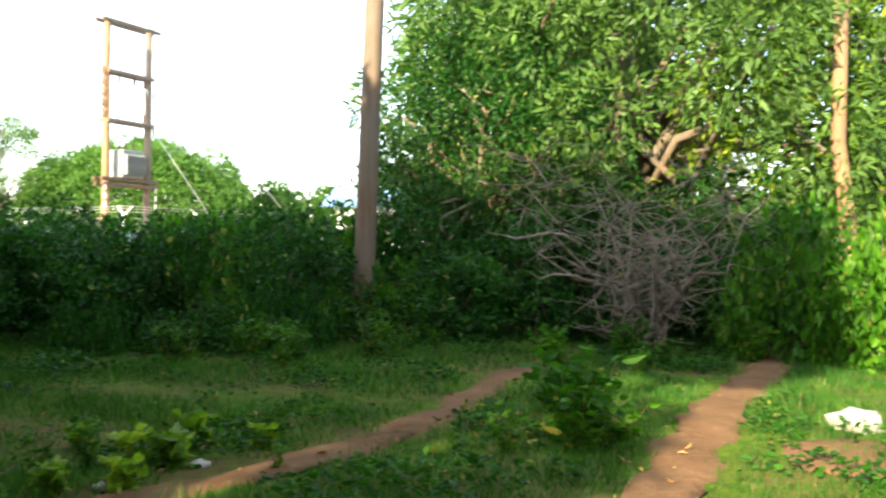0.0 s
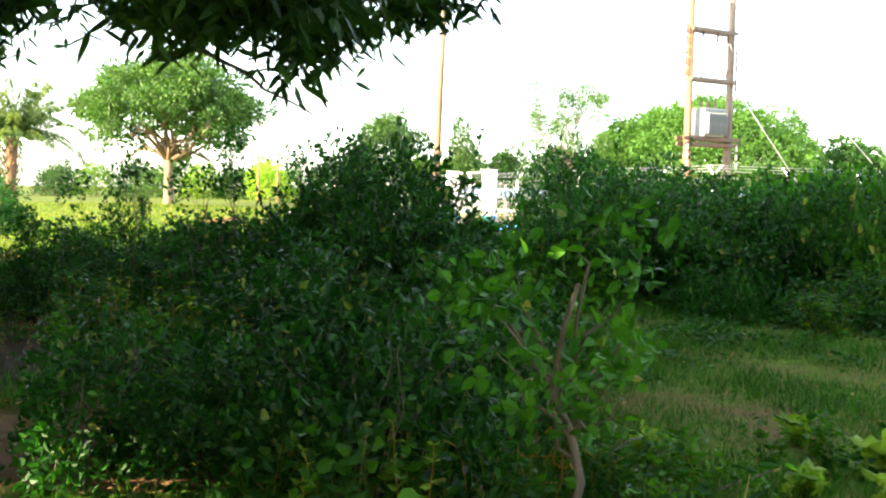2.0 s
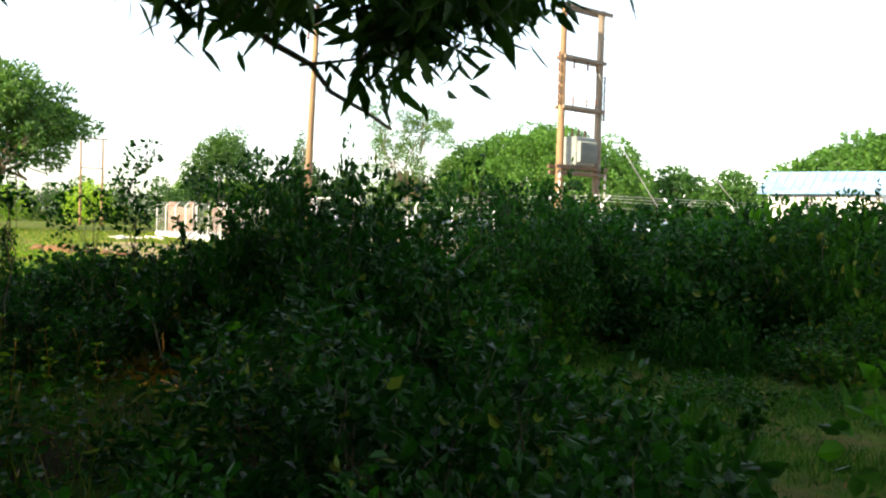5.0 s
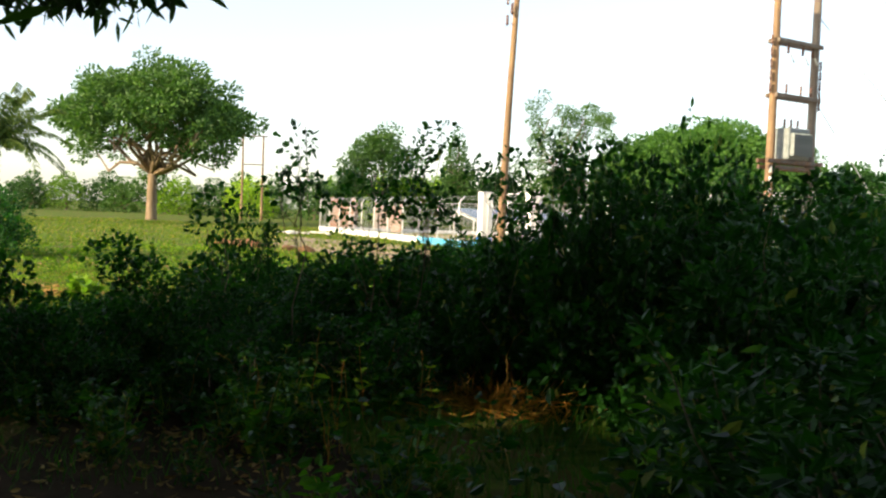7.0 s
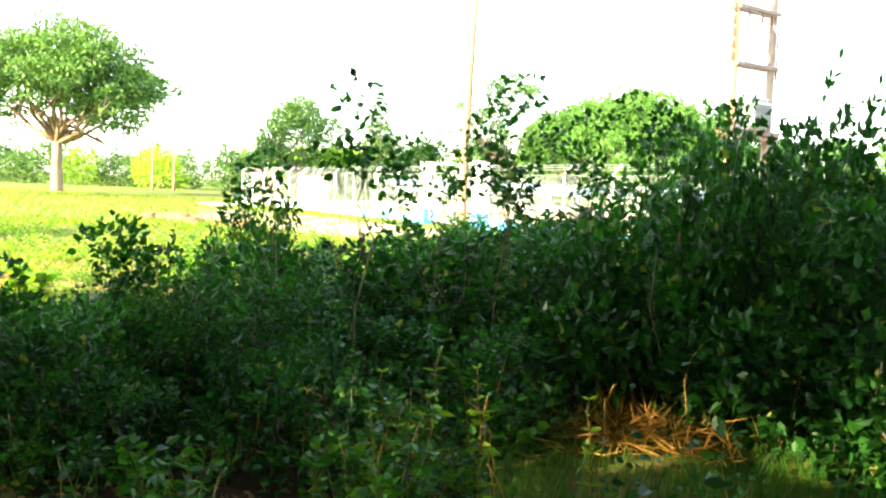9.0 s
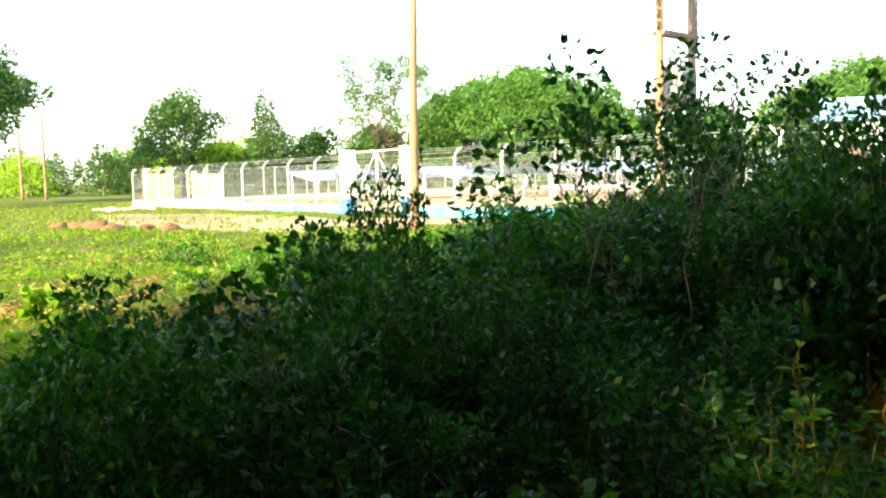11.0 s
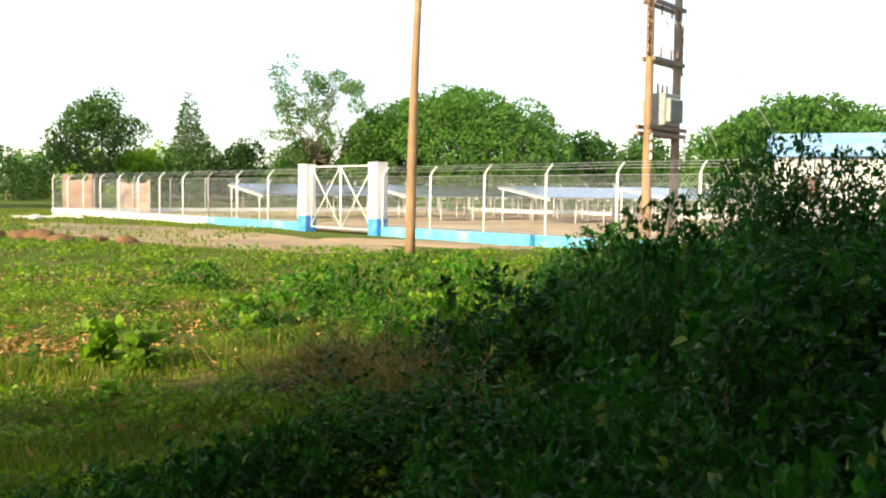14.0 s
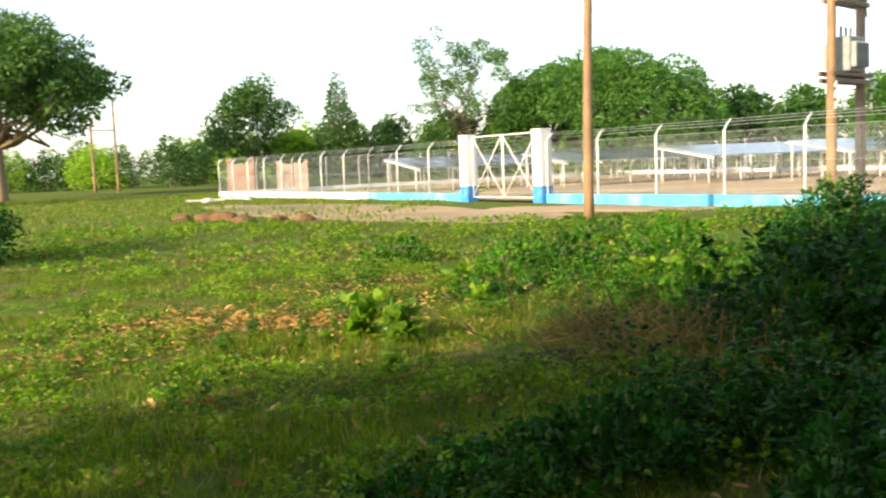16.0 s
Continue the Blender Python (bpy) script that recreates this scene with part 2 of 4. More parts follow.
# ---- ground ----
def lay(x, y):
    """Height of the ground: nearly level, with small unevenness."""
    d = math.hypot(x - 3, y - 6)
    far = max(0.0, d - 70) * 0.004
    return 0.05 * noise.noise(Vector((x * .35, y * .35, 0))) + 0.02 * noise.noise(Vector((x * 1.7, y * 1.7, 3))) + far * noise.noise(Vector((x * .01, y * .01, 9)))


def spread(n, near, far):
    s = np.linspace(-1, 1, n)
    return np.sign(s) * (near * np.abs(s) + (far - near) * np.abs(s) ** 7)


gx, gy = spread(171, 32, 1500) + 3, spread(171, 32, 1500) + 10
gv = [(x, y, lay(x, y)) for y in gy for x in gx]
gf = [(j * 171 + i, j * 171 + i + 1, (j + 1) * 171 + i + 1, (j + 1) * 171 + i) for j in range(170) for i in range(170)]
M_GROUND = surface("meadow_ground", (0.040, 0.090, 0.011), (0.120, 0.175, 0.022), 7.0, 0.95, (0.155, 0.110, 0.048), 1.1, 1.0, bump_scale=26, spread=(0.46, 0.66))
ground = tagged(new("ground", mesh("ground", gv, gf, M_GROUND, True)), "uneven grassy ground with bare brown soil patches", "ground", kind="structure")


def strip(name, pts, half, mat, label, category, lift=0.02, seed=1):
    """A worn strip of bare soil with a ragged edge, lying on the ground."""
    P = [Vector(p) for p in pts]
    line = []
    for a, b in zip(P[:-1], P[1:]):
        n = max(2, int((b - a).length / 0.15))
        line += [a.lerp(b, i / n) for i in range(n)]
    line.append(P[-1])
    vs, fs = [], []
    for i, p in enumerate(line):
        d = (line[min(i + 1, len(line) - 1)] - line[max(i - 1, 0)]).normalized()
        s = Vector((-d.y, d.x))
        end = min(1.0, i / 4, (len(line) - 1 - i) / 4)
        for k, q in enumerate((-1, -.75, -.3, .3, .75, 1)):
            e = half * (1 + 0.8 * noise.noise(Vector((i * .3, q * 3, seed))) + .35 * noise.noise(Vector((i * 1.1, q * 3, seed)))) * max(end, .05)
            w = p + s * e * q
            vs.append((w.x, w.y, lay(w.x, w.y) + (lift if abs(q) < .9 else -0.01)))
        if i:
            fs += [((i - 1) * 6 + k, (i - 1) * 6 + k + 1, i * 6 + k + 1, i * 6 + k) for k in range(5)]
    return tagged(new(name, mesh(name, vs, fs, mat, True)), label, category, kind="structure")


def patch(name, at, rx, ry, mat, label, lift=0.025, rz=0.0, seed=3):
    vs, fs = [], []
    n = 40
    c, s = math.cos(radians(rz)), math.sin(radians(rz))
    for ring, k in enumerate((0.0, .35, .7, .93, 1.0)):
        for i in range(n):
            a = 2 * math.pi * i / n
            e = k * (1 + .28 * noise.noise(Vector((math.cos(a) * 1.7, math.sin(a) * 1.7, seed))) + .12 * noise.noise(Vector((math.cos(a) * 6, math.sin(a) * 6, seed))))
            u, v = rx * e * math.cos(a), ry * e * math.sin(a)
            x, y = at[0] + u * c - v * s, at[1] + u * s + v * c
            vs.append((x, y, lay(x, y) + (lift if ring < 4 else -.01)))
    for r in range(4):
        fs += [(r * n + i, r * n + (i + 1) % n, (r + 1) * n + (i + 1) % n, (r + 1) * n + i) for i in range(n)]
    return tagged(new(name, mesh(name, vs, fs, mat, True)), label, "bare ground", kind="structure")


TRAIL_A = [(14.2, 5.2), (13.0, 3.6), (12.2, 2.1), (11.6, 1.1), (10.8, 0.07), (9.9, -0.7), (8.6, -2.2)]
TRAIL_B = [(17.2, 5.6), (15.85, 3.7), (14.55, 2.0), (13.5, 0.45), (12.7, -0.8), (11.8, -2.4)]
strip("footpath", TRAIL_A, 0.17, M_SOIL, "narrow trodden footpath of brown soil through grass", "path", seed=1)
strip("footpath", TRAIL_B, 0.24, M_SOIL, "trodden dirt footpath leading in under the trees", "path", seed=5)
patch("bare_soil", (6.3, -0.95), 1.2, 0.7, M_SOIL, "bare reddish soil under the bushes", rz=20)
patch("bare_soil", (3.2, 1.4), 2.3, .9, M_SHADED_SOIL, "bare leaf-strewn soil under the bushes, darkened for shade", rz=-32, seed=21)
patch("bare_soil", (14.6, -0.1), 0.8, 0.5, M_SOIL, "sunlit bare sandy soil beside the footpath", seed=8)
patch("bare_soil", (-4.3, 6.9), .8, .35, M_SOIL, "brown soil patch littered with dead leaves", seed=12)
patch("bare_soil", (-.5, 5.7), .8, .4, M_SHADED_SOIL, "dark soil under dead stalks in the meadow", rz=-20, seed=31, lift=.03)
patch("bare_soil", (-9.2, 27.5), 10.5, 2.6, M_SAND, "pale bare earth along the fence", rz=-46, seed=15)
patch("bare_soil", (-1.0, 23.9), 3.4, 1.6, M_SAND, "pale bare earth before the gate", rz=-30, seed=16, lift=.035)

# ---- fenced solar yard ----
U = Vector((.698, -.716, 0)).normalized()       # along the front fence
V = Vector((.716, .698, 0)).normalized()        # into the yard
CORNER = Vector((-23.15, 49.2, 0))
FRONT, DEPTH, GATE_A, GATE_B = 43.0, 30.0, 25.2, 29.2
yv = [CORNER + U * a * FRONT + V * b * DEPTH for b in np.linspace(0.006, .995, 14) for a in np.linspace(0.004, .996, 20)]
yf = [(j * 20 + i, j * 20 + i + 1, (j + 1) * 20 + i + 1, (j + 1) * 20 + i) for j in range(13) for i in range(19)]
tagged(new("yard", mesh("yard", [(p.x, p.y, max(.05, lay(p.x, p.y) + .03)) for p in yv], yf, M_SAND, True)), "sandy bare floor of the fenced yard", "ground", kind="structure")
AZ = math.degrees(math.atan2(U.y, U.x))


def fence_run(name, start, way, length, inward, label, blue, arm_out=True):
    """Kerb wall, posts with cranked tops, netting and wires as parts of one fence."""
    rz = math.degrees(math.atan2(way.y, way.x))
    f = thing(name, label, "fence", start, rz, group="yard fence")
    box("kerb_wall", (length, .16, .42), (length / 2, 0, .08), M_CYAN if blue else M_WHITE, f, .015, label="low painted kerb wall")
    n = max(2, round(length / 2.3))
    step = length / n
    s = -1 if inward else 1
    post = None
    for i in range(n + 1):
        x = i * step
        v, fc = tubes([[(0, 0, 0, .034), (0, 0, 1.78, .03), (0, s * .10, 1.92, .027), (0, s * .26, 2.06, .022)]], 6)
        if post is None:
            post = mesh("post", v, fc, M_WHITE, True)
        o = part("post", post, f)
        o.location = (x, 0, .1)
    chunks = []
    # diamond netting: slanting wires both ways
    w, h0, h1 = .0035, .30, 1.84
    for k in np.arange(-1.6, length, .11):
        for sg in (1, -1):
            xa, xb = (k, k + (h1 - h0)) if sg > 0 else (k + (h1 - h0), k)
            za, zb = h0, h1
            if min(xa, xb) < 0:
                t = (0 - xa) / (xb - xa)
                if sg > 0:
                    xa, za = 0, h0 + t * (h1 - h0)
                else:
                    xb, zb = 0, h0 + t * (h1 - h0)
            if max(xa, xb) > length:
                t = (length - xa) / (xb - xa)
                if sg > 0:
                    xb, zb = length, h0 + t * (h1 - h0)
                else:
                    xa, za = length, h0 + t * (h1 - h0)
            if zb - za < .05:
                continue
            chunks.append((np.array([(xa - w, .002 * sg, za), (xa + w, .002 * sg, za), (xb + w, .002 * sg, zb), (xb - w, .002 * sg, zb)]), np.array([[0, 1, 2, 3]])))
    v, fc = join(chunks)
    part("netting", mesh("netting", v, fc, M_STEEL), f, "galvanised diamond wire netting")
    for y, z in ((0, 1.86), (0, 1.1), (0, .36), (s * .10, 2.02), (s * .18, 2.10), (s * .26, 2.17)):
        bar("wire", [[(i * step, y, z - (.012 if i % 2 else 0), .006) for i in range(n + 1)]], M_STEEL, f, 4)
    return f


def along(a):
    return CORNER + U * a


FENCE_TEXT = "wire netting fence on white cranked posts over a blue kerb"
fence_run("fence", along(0), U, 18.0, False, "wire netting fence on white cranked posts over a white kerb", False)
fence_run("fence", along(18.0), U, GATE_A - 18.25, False, FENCE_TEXT, True)
fence_run("fence", along(GATE_B + .25), U, FRONT - GATE_B - .25, False, FENCE_TEXT, True)
fence_run("fence", along(0), V, DEPTH, True, "wire netting fence on white posts, side of the yard", False)
fence_run("fence", along(FRONT), V, DEPTH, False, "wire netting fence on white posts, far side", False)
fence_run("fence", along(0) + V * DEPTH, U, FRONT, True, "wire netting fence on white posts, back of the yard", False)

for a in (GATE_A, GATE_B):
    p = along(a)
    g = thing("gate_pillar", "white square gate pillar with a blue painted base", "pillar", p, AZ, group="gate pillars")
    box("shaft", (.45, .45, 1.75), (0, 0, .52 + .875), M_WHITE, g, .02)
    box("base", (.464, .464, .60), (0, 0, .24), M_BLUE, g, .02, label="blue painted base")
    box("cap", (.47, .47, .05), (0, 0, 2.29), M_WHITE, g, .015)
gate = thing("gate", "closed double gate of white tubes and wire netting", "gate", along(GATE_A + .25), AZ)
gl = GATE_B - GATE_A - .5
for k in (0, 1):
    leaf_part = new("gate_leaf")
    leaf_part.parent = gate
    x0, x1 = (.03, gl / 2 - .02) if k == 0 else (gl / 2 + .02, gl - .03)
    t = .026
    bar("tube", [[(x0, 0, .16, t), (x0, 0, 2.22, t)]], M_WHITE, leaf_part)
    bar("tube", [[(x1, 0, .16, t), (x1, 0, 2.22, t)]], M_WHITE, leaf_part)
    bar("tube", [[(x0, 0, .16, t), (x1, 0, .16, t)]], M_WHITE, leaf_part)
    bar("tube", [[(x0, 0, 2.22, t), (x1, 0, 2.22, t)]], M_WHITE, leaf_part)
    xa, xb = (x0, x1) if k == 0 else (x1, x0)
    bar("brace", [[(xa, .02, 2.2, t * .8), (xb, .02, .18, t * .8)]], M_WHITE, leaf_part)
    bar("brace", [[(xa, -.02, .18, t * .8), (xb, -.02, 2.2, t * .8)]], M_WHITE, leaf_part)
    w = .003
    ch = []
    for zz in np.arange(.2, 2.2, .12):
        ch.append((np.array([(x0, .004, zz - w), (x1, .004, zz - w), (x1, .004, zz + w), (x0, .004, zz + w)]), np.array([[0, 1, 2, 3]])))
    for xx in np.arange(x0 + .06, x1, .12):
        ch.append((np.array([(xx - w, .006, .17), (xx + w, .006, .17), (xx + w, .006, 2.2), (xx - w, .006, 2.2)]), np.array([[0, 1, 2, 3]])))
    v, fc = join(ch)
    part("netting", mesh("gate_netting", v, fc, M_STEEL), leaf_part)


def solar_table(at, rz, bays):
    """A row of tilted solar panels on a white frame: high edge along x = 0, low edge along x = 3."""
    s = thing("solar_table", "long row of tilted solar panels on white steel legs", "solar array", at, rz, group="solar tables")
    lo, hi, W = 1.10, 1.62, 3.1
    an = math.degrees(math.atan2(hi - lo, W))
    for i in range(bays + 1):
        y = i * 2.1
        bar("leg", [[(.25, y, 0, .034), (.25, y, hi - .1, .034)]], M_WHITE, s)
        bar("leg", [[(W - .25, y, 0, .034), (W - .25, y, lo, .034)]], M_WHITE, s)
        bar("rafter", [[(-.05, y, hi - .04, .035), (W + .05, y, lo - .05, .035)]], M_WHITE, s)
        bar("tie", [[(.25, y, .45, .016), (W - .25, y, .45, .016)]], M_STEEL, s)
    for x in (.5, 1.5, 2.6):
        bar("rail", [[(x, -.1, hi + (lo - hi) * x / W, .025), (x, bays * 2.1 + .1, hi + (lo - hi) * x / W, .025)]], M_STEEL, s)
    for i in range(bays * 2):
        for j in range(2):
            x = (j + .5) * W / 2
            p = new("panel")
            p.parent = s
            p.matrix_basis = pose(x, (i + .5) * 1.05, hi + (lo - hi) * x / W + .05, 0, an, 0)
            box("panel_frame", (W / 2 - .03, 1.02, .035), (0, 0, 0), M_PANEL, p, 0)
            box("panel_glass", (W / 2 - .07, .98, .006), (0, 0, .0215), M_CELL, p, 0)
    return s


ROW = Vector((-11.7, 43.5, .06))                # high corner of the first table
for u, v, n in ((0, 0, 6), (5.2, 4.6, 6), (10.3, 8.3, 5), (-1.0, 14.5, 4), (4.2, 19.0, 3), (15.4, 10.5, 4)):
    solar_table(ROW + U * u + V * v, AZ, n)

# ---- small buildings ----
def blue_roof_house(at, rz):
    h = thing("power_house", "small white building with a pale blue sheet roof", "building", at, rz)
    box("wall", (4.6, .2, 3.0), (0, -1.9, 1.5), M_WHITE, h, .01)
    box("wall", (4.6, .2, 3.0), (0, 1.9, 1.5), M_WHITE, h, .01)
    box("wall", (.2, 3.6, 3.0), (-2.2, 0, 1.5), M_WHITE, h, .01)
    box("wall", (.2, 3.6, 3.0), (2.2, 0, 1.5), M_WHITE, h, .01)
    for s in (-1, 1):
        r = box("roof", (5.4, 2.6, .05), (0, s * 1.2, 3.62), M_ROOF, h, 0, tilt=(-s * 24, 0, 0))
        for i in range(14):
            box("rib", (.04, 2.6, .03), (-2.6 + i * .4, 0, .04), M_ROOF, r, 0)
    for sgn in (-1, 1):
        v = [(sgn * 2.2, -1.9, 3.0), (sgn * 2.2, 1.9, 3.0), (sgn * 2.2, 0, 3.95), (sgn * 2.1, -1.9, 3.0), (sgn * 2.1, 1.9, 3.0), (sgn * 2.1, 0, 3.95)]
        part("gable", mesh("gable", v, [(0, 1, 2), (5, 4, 3), (0, 3, 4, 1), (1, 4, 5, 2), (2, 5, 3, 0)], M_WHITE), h)
    wi = box("window", (1.0, .06, .9), (-1.0, -2.01, 1.75), M_DARKSTEEL, h, .01)
    box("window_frame", (1.14, .05, .07), (0, -.02, .48), M_WHITE, wi, .01)
    box("window_sill", (1.2, .12, .06), (0, -.04, -.5), M_WHITE, wi, .01)
    box("door", (.06, .95, 2.05), (2.32, .6, 1.03), M_BLUE, h, .01)
    return h


blue_roof_house((15.9, 39.9, lay(15.9, 39.9)), -20)


def ruin(at, rz, w, d, h, mat, label):
    o = thing("ruined_hut", label, "ruin", at, rz, group="ruined huts")
    for x, y, sx, sy in ((0, -d / 2, w, .22), (0, d / 2, w, .22), (-w / 2 + .11, 0, .22, d - .22), (w / 2 - .11, 0, .22, d - .22)):
        bm = bmesh.new()
        bmesh.ops.create_grid(bm, x_segments=12, y_segments=8, size=.5)
        n = sx if sx > sy else sy
        for v in bm.verts:
            top = v.co.y > .49
            z = (v.co.y + .5) * h + (.30 * h * noise.noise(Vector((v.co.x * 3 + at[0], 0, x))) - .1 * h if top else 0)
            v.co = Vector((v.co.x * n, 0, z)) if sx > sy else Vector((0, v.co.x * n, z))
        r = bmesh.ops.extrude_face_region(bm, geom=list(bm.faces))
        off = Vector((0, .22, 0)) if sx > sy else Vector((.22, 0, 0))
        for v in (e for e in r["geom"] if isinstance(e, bmesh.types.BMVert)):
            v.co += off
        bmesh.ops.recalc_face_normals(bm, faces=bm.faces)
        me = bpy.data.meshes.new("wall")
        bm.to_mesh(me)
        bm.free()
        me.materials.append(mat)
        p = part("wall", me, o)
        p.location = (x - (.11 if sx < sy else 0), y - (.11 if sx > sy else 0), 0)
    return o


ruin((-23.2, 52.6, .02), 20, 1.6, 1.8, 2.1, M_BRICK, "small roofless ruin of red brick behind the fence")
ruin((-20.2, 53.4, .02), 20, 1.9, 1.8, 2.0, M_PLASTER, "small ruin with stained pinkish plaster behind the fence")


# ---- poles ----
def pole_path(h, r0, r1, lean=(0, 0), bend=0.0):
    return [(lean[0] * k + bend * math.sin(k * math.pi), lean[1] * k, -.25 + (h + .25) * k, r0 + (r1 - r0) * k) for k in (0, .12, .3, .5, .7, .88, 1)]


def insulator(parent, at, flip=1):
    x, y, z = at
    bar("insulator", [[(x, y, z, .014), (x, y, z + .07 * flip, .05), (x, y, z + .10 * flip, .022), (x, y, z + .15 * flip, .05), (x, y, z + .18 * flip, .022),
                       (x, y, z + .24 * flip, .045), (x, y, z + .29 * flip, .012)]], M_PORCELAIN, parent, 8)


roadside = thing("utility_pole", "thick weathered wooden utility pole beside the bushes", "utility pole", (11.86, 7.14, lay(11.86, 7.14)))
bar("shaft", [pole_path(8.5, .15, .11, (.22, 0))], M_POLE_BROWN, roadside, 12)
yardpole = thing("utility_pole", "slender brown wooden pole with stacked insulators", "utility pole", (-1.12, 19.6, lay(-1.12, 19.6)))
bar("shaft", [pole_path(7.2, .118, .07, (.20, 0), -.04)], M_POLE, yardpole, 12)
for k in range(4):
    z = 7.05 - k * .26
    bar("bracket", [[(.12, -.07, z, .012), (.12, -.16, z, .012)]], M_DARKSTEEL, yardpole, 5)
    insulator(yardpole, (.12, -.17, z - .05), 1) if k % 2 == 0 else insulator(yardpole, (-.02, -.1, z - .05), 1)

HP, HQ = Vector((5.12, 25.4, 0)), Vector((6.2, 26.85, 0))
hrz = math.degrees(math.atan2(HQ.y - HP.y, HQ.x - HP.x))
hl = (HQ - HP).length
tower = thing("transformer_structure", "two wooden poles carrying a transformer between cross arms", "transformer", HP, hrz)
bar("pole", [pole_path(8.45, .14, .10)], M_POLE, tower, 12, "orange-brown wooden pole")
bar("pole", [[(x + hl, y, z, r) for x, y, z, r in pole_path(8.5, .145, .11)]], M_POLE_GREY, tower, 12, "greyish wooden pole")
for z, e in ((8.38, .35), (6.76, .1), (5.18, .1), (3.28, .35), (3.1, .3)):
    box("cross_arm", (hl + 2 * e, .09, .12), (hl / 2, -.17, z), M_DARKSTEEL if z < 4 else M_POLE_GREY, tower, .01)
    box("cross_arm", (hl + 2 * e, .09, .12), (hl / 2, .17, z), M_DARKSTEEL if z < 4 else M_POLE_GREY, tower, .01)
for x in (.35, hl / 2 + .1, hl - .35):
    insulator(tower, (x, -.17, 6.69), -1)
    insulator(tower, (x, -.17, 5.25), 1)
    bar("fuse_tube", [[(x + .02, -.24, 6.38, .02), (x + .12, -.3, 6.13, .02)]], M_CASE, tower, 6)
for k in range(5):
    insulator(tower, (-.22, -.05, 5.25 + k * .34), 1)
    bar("bracket", [[(-.22, -.05, 5.25 + k * .34, .012), (0, 0, 5.25 + k * .34, .012)]], M_DARKSTEEL, tower, 5)
    insulator(tower, (hl + .22, -.05, 4.9 + k * .3), 1)
    bar("bracket", [[(hl + .22, -.05, 4.9 + k * .3, .012), (hl, 0, 4.9 + k * .3, .012)]], M_DARKSTEEL, tower, 5)
tank = box("transformer_tank", (.95, .62, .92), (hl / 2 - .02, 0, 3.81), M_CASE, tower, .03, label="grey-green transformer tank")
for i in range(9):
    box("cooling_fin", (.03, .14, .66), (-.4 + i * .1, -.38, -.03), M_CASE, tank, .004)
    box("cooling_fin", (.03, .14, .66), (-.4 + i * .1, .38, -.03), M_CASE, tank, .004)
for i in range(3):
    insulator(tower, (hl / 2 - .34 + i * .3, 0, 4.26), 1)
    bar("bushing_lead", [[(hl / 2 - .34 + i * .3, 0, 4.55, .008), (hl / 2 - .3 + i * .3, -.1, 4.98, .008), (.35 + i * (hl - .7) / 2, -.17, 5.25, .008)]], M_DARKSTEEL, tower, 4)
for x in (-.2, hl + .2):
    for k in range(3):
        bar("arrester", [[(x, -.2, 3.1 - k * .28, .03), (x, -.2, 2.92 - k * .28, .045)]], M_WHITE, tower, 8)
        bar("hanger", [[(x, -.2, 3.2 - k * .28, .01), (x, -.2, 3.08 - k * .28, .01)]], M_DARKSTEEL, tower, 4)


def stay(p0, p1):
    w = thing("guy_wire", "thin pale stay wire from the pole to the ground", "wire", p0, group="guy wires")
    d = Vector(p1) - Vector(p0)
    bar("wire", [[(0, 0, 0, .016), (d.x * .5, d.y * .5, d.z * .5, .016), (d.x, d.y, d.z, .016)]], M_STEEL, w, 5)


stay((6.26, 26.95, 5.2), (9.6, 29.4, 0))
stay((6.26, 26.95, 7.7), (13.0, 31.8, 0))


def cable(p0, p1, sag, label):
    a, b = Vector(p0), Vector(p1)
    w = thing("overhead_cable", label, "cable", p0, group="overhead cables")
    pts = []
    for i in range(17):
        k = i / 16
        q = a.lerp(b, k) - a
        pts.append((q.x, q.y, q.z - sag * 4 * k * (1 - k), .010))
    bar("cable", [pts], M_DARKSTEEL, w, 5)


cable((6.2, 26.85, 8.5), (26.0, 20.0, 8.9), .5, "thin dark overhead cable from the transformer poles")

twin = thing("twin_pole", "distant pair of slim wooden poles with cross bars", "utility pole", (-49.2, 78.4, lay(-49.2, 78.4)), 30)
bar("pole", [pole_path(9.0, .14, .09)], M_POLE, twin, 8)
bar("pole", [[(x + 2.1, y, z, r) for x, y, z, r in pole_path(9.0, .14, .09)]], M_POLE, twin, 8)
box("cross_bar", (3.0, .12, .14), (1.05, -.14, 8.9), M_POLE_GREY, twin, .01)
box("cross_bar", (2.3, .1, .12), (1.05, -.14, 5.9), M_POLE_GREY, twin, .01)


# ---- trees ----
def limb(r, p, q, r0, r1, wob=.12, n=5):
    p, q = np.array(p, float), np.array(q, float)
    L = np.linalg.norm(q - p)
    out = []
    for i in range(n + 1):
        k = i / n
        c = p + (q - p) * k + (r.normal(size=3) * wob * L * .25 * math.sin(math.pi * k))
        out.append((*c, r0 + (r1 - r0) * k))
    return out


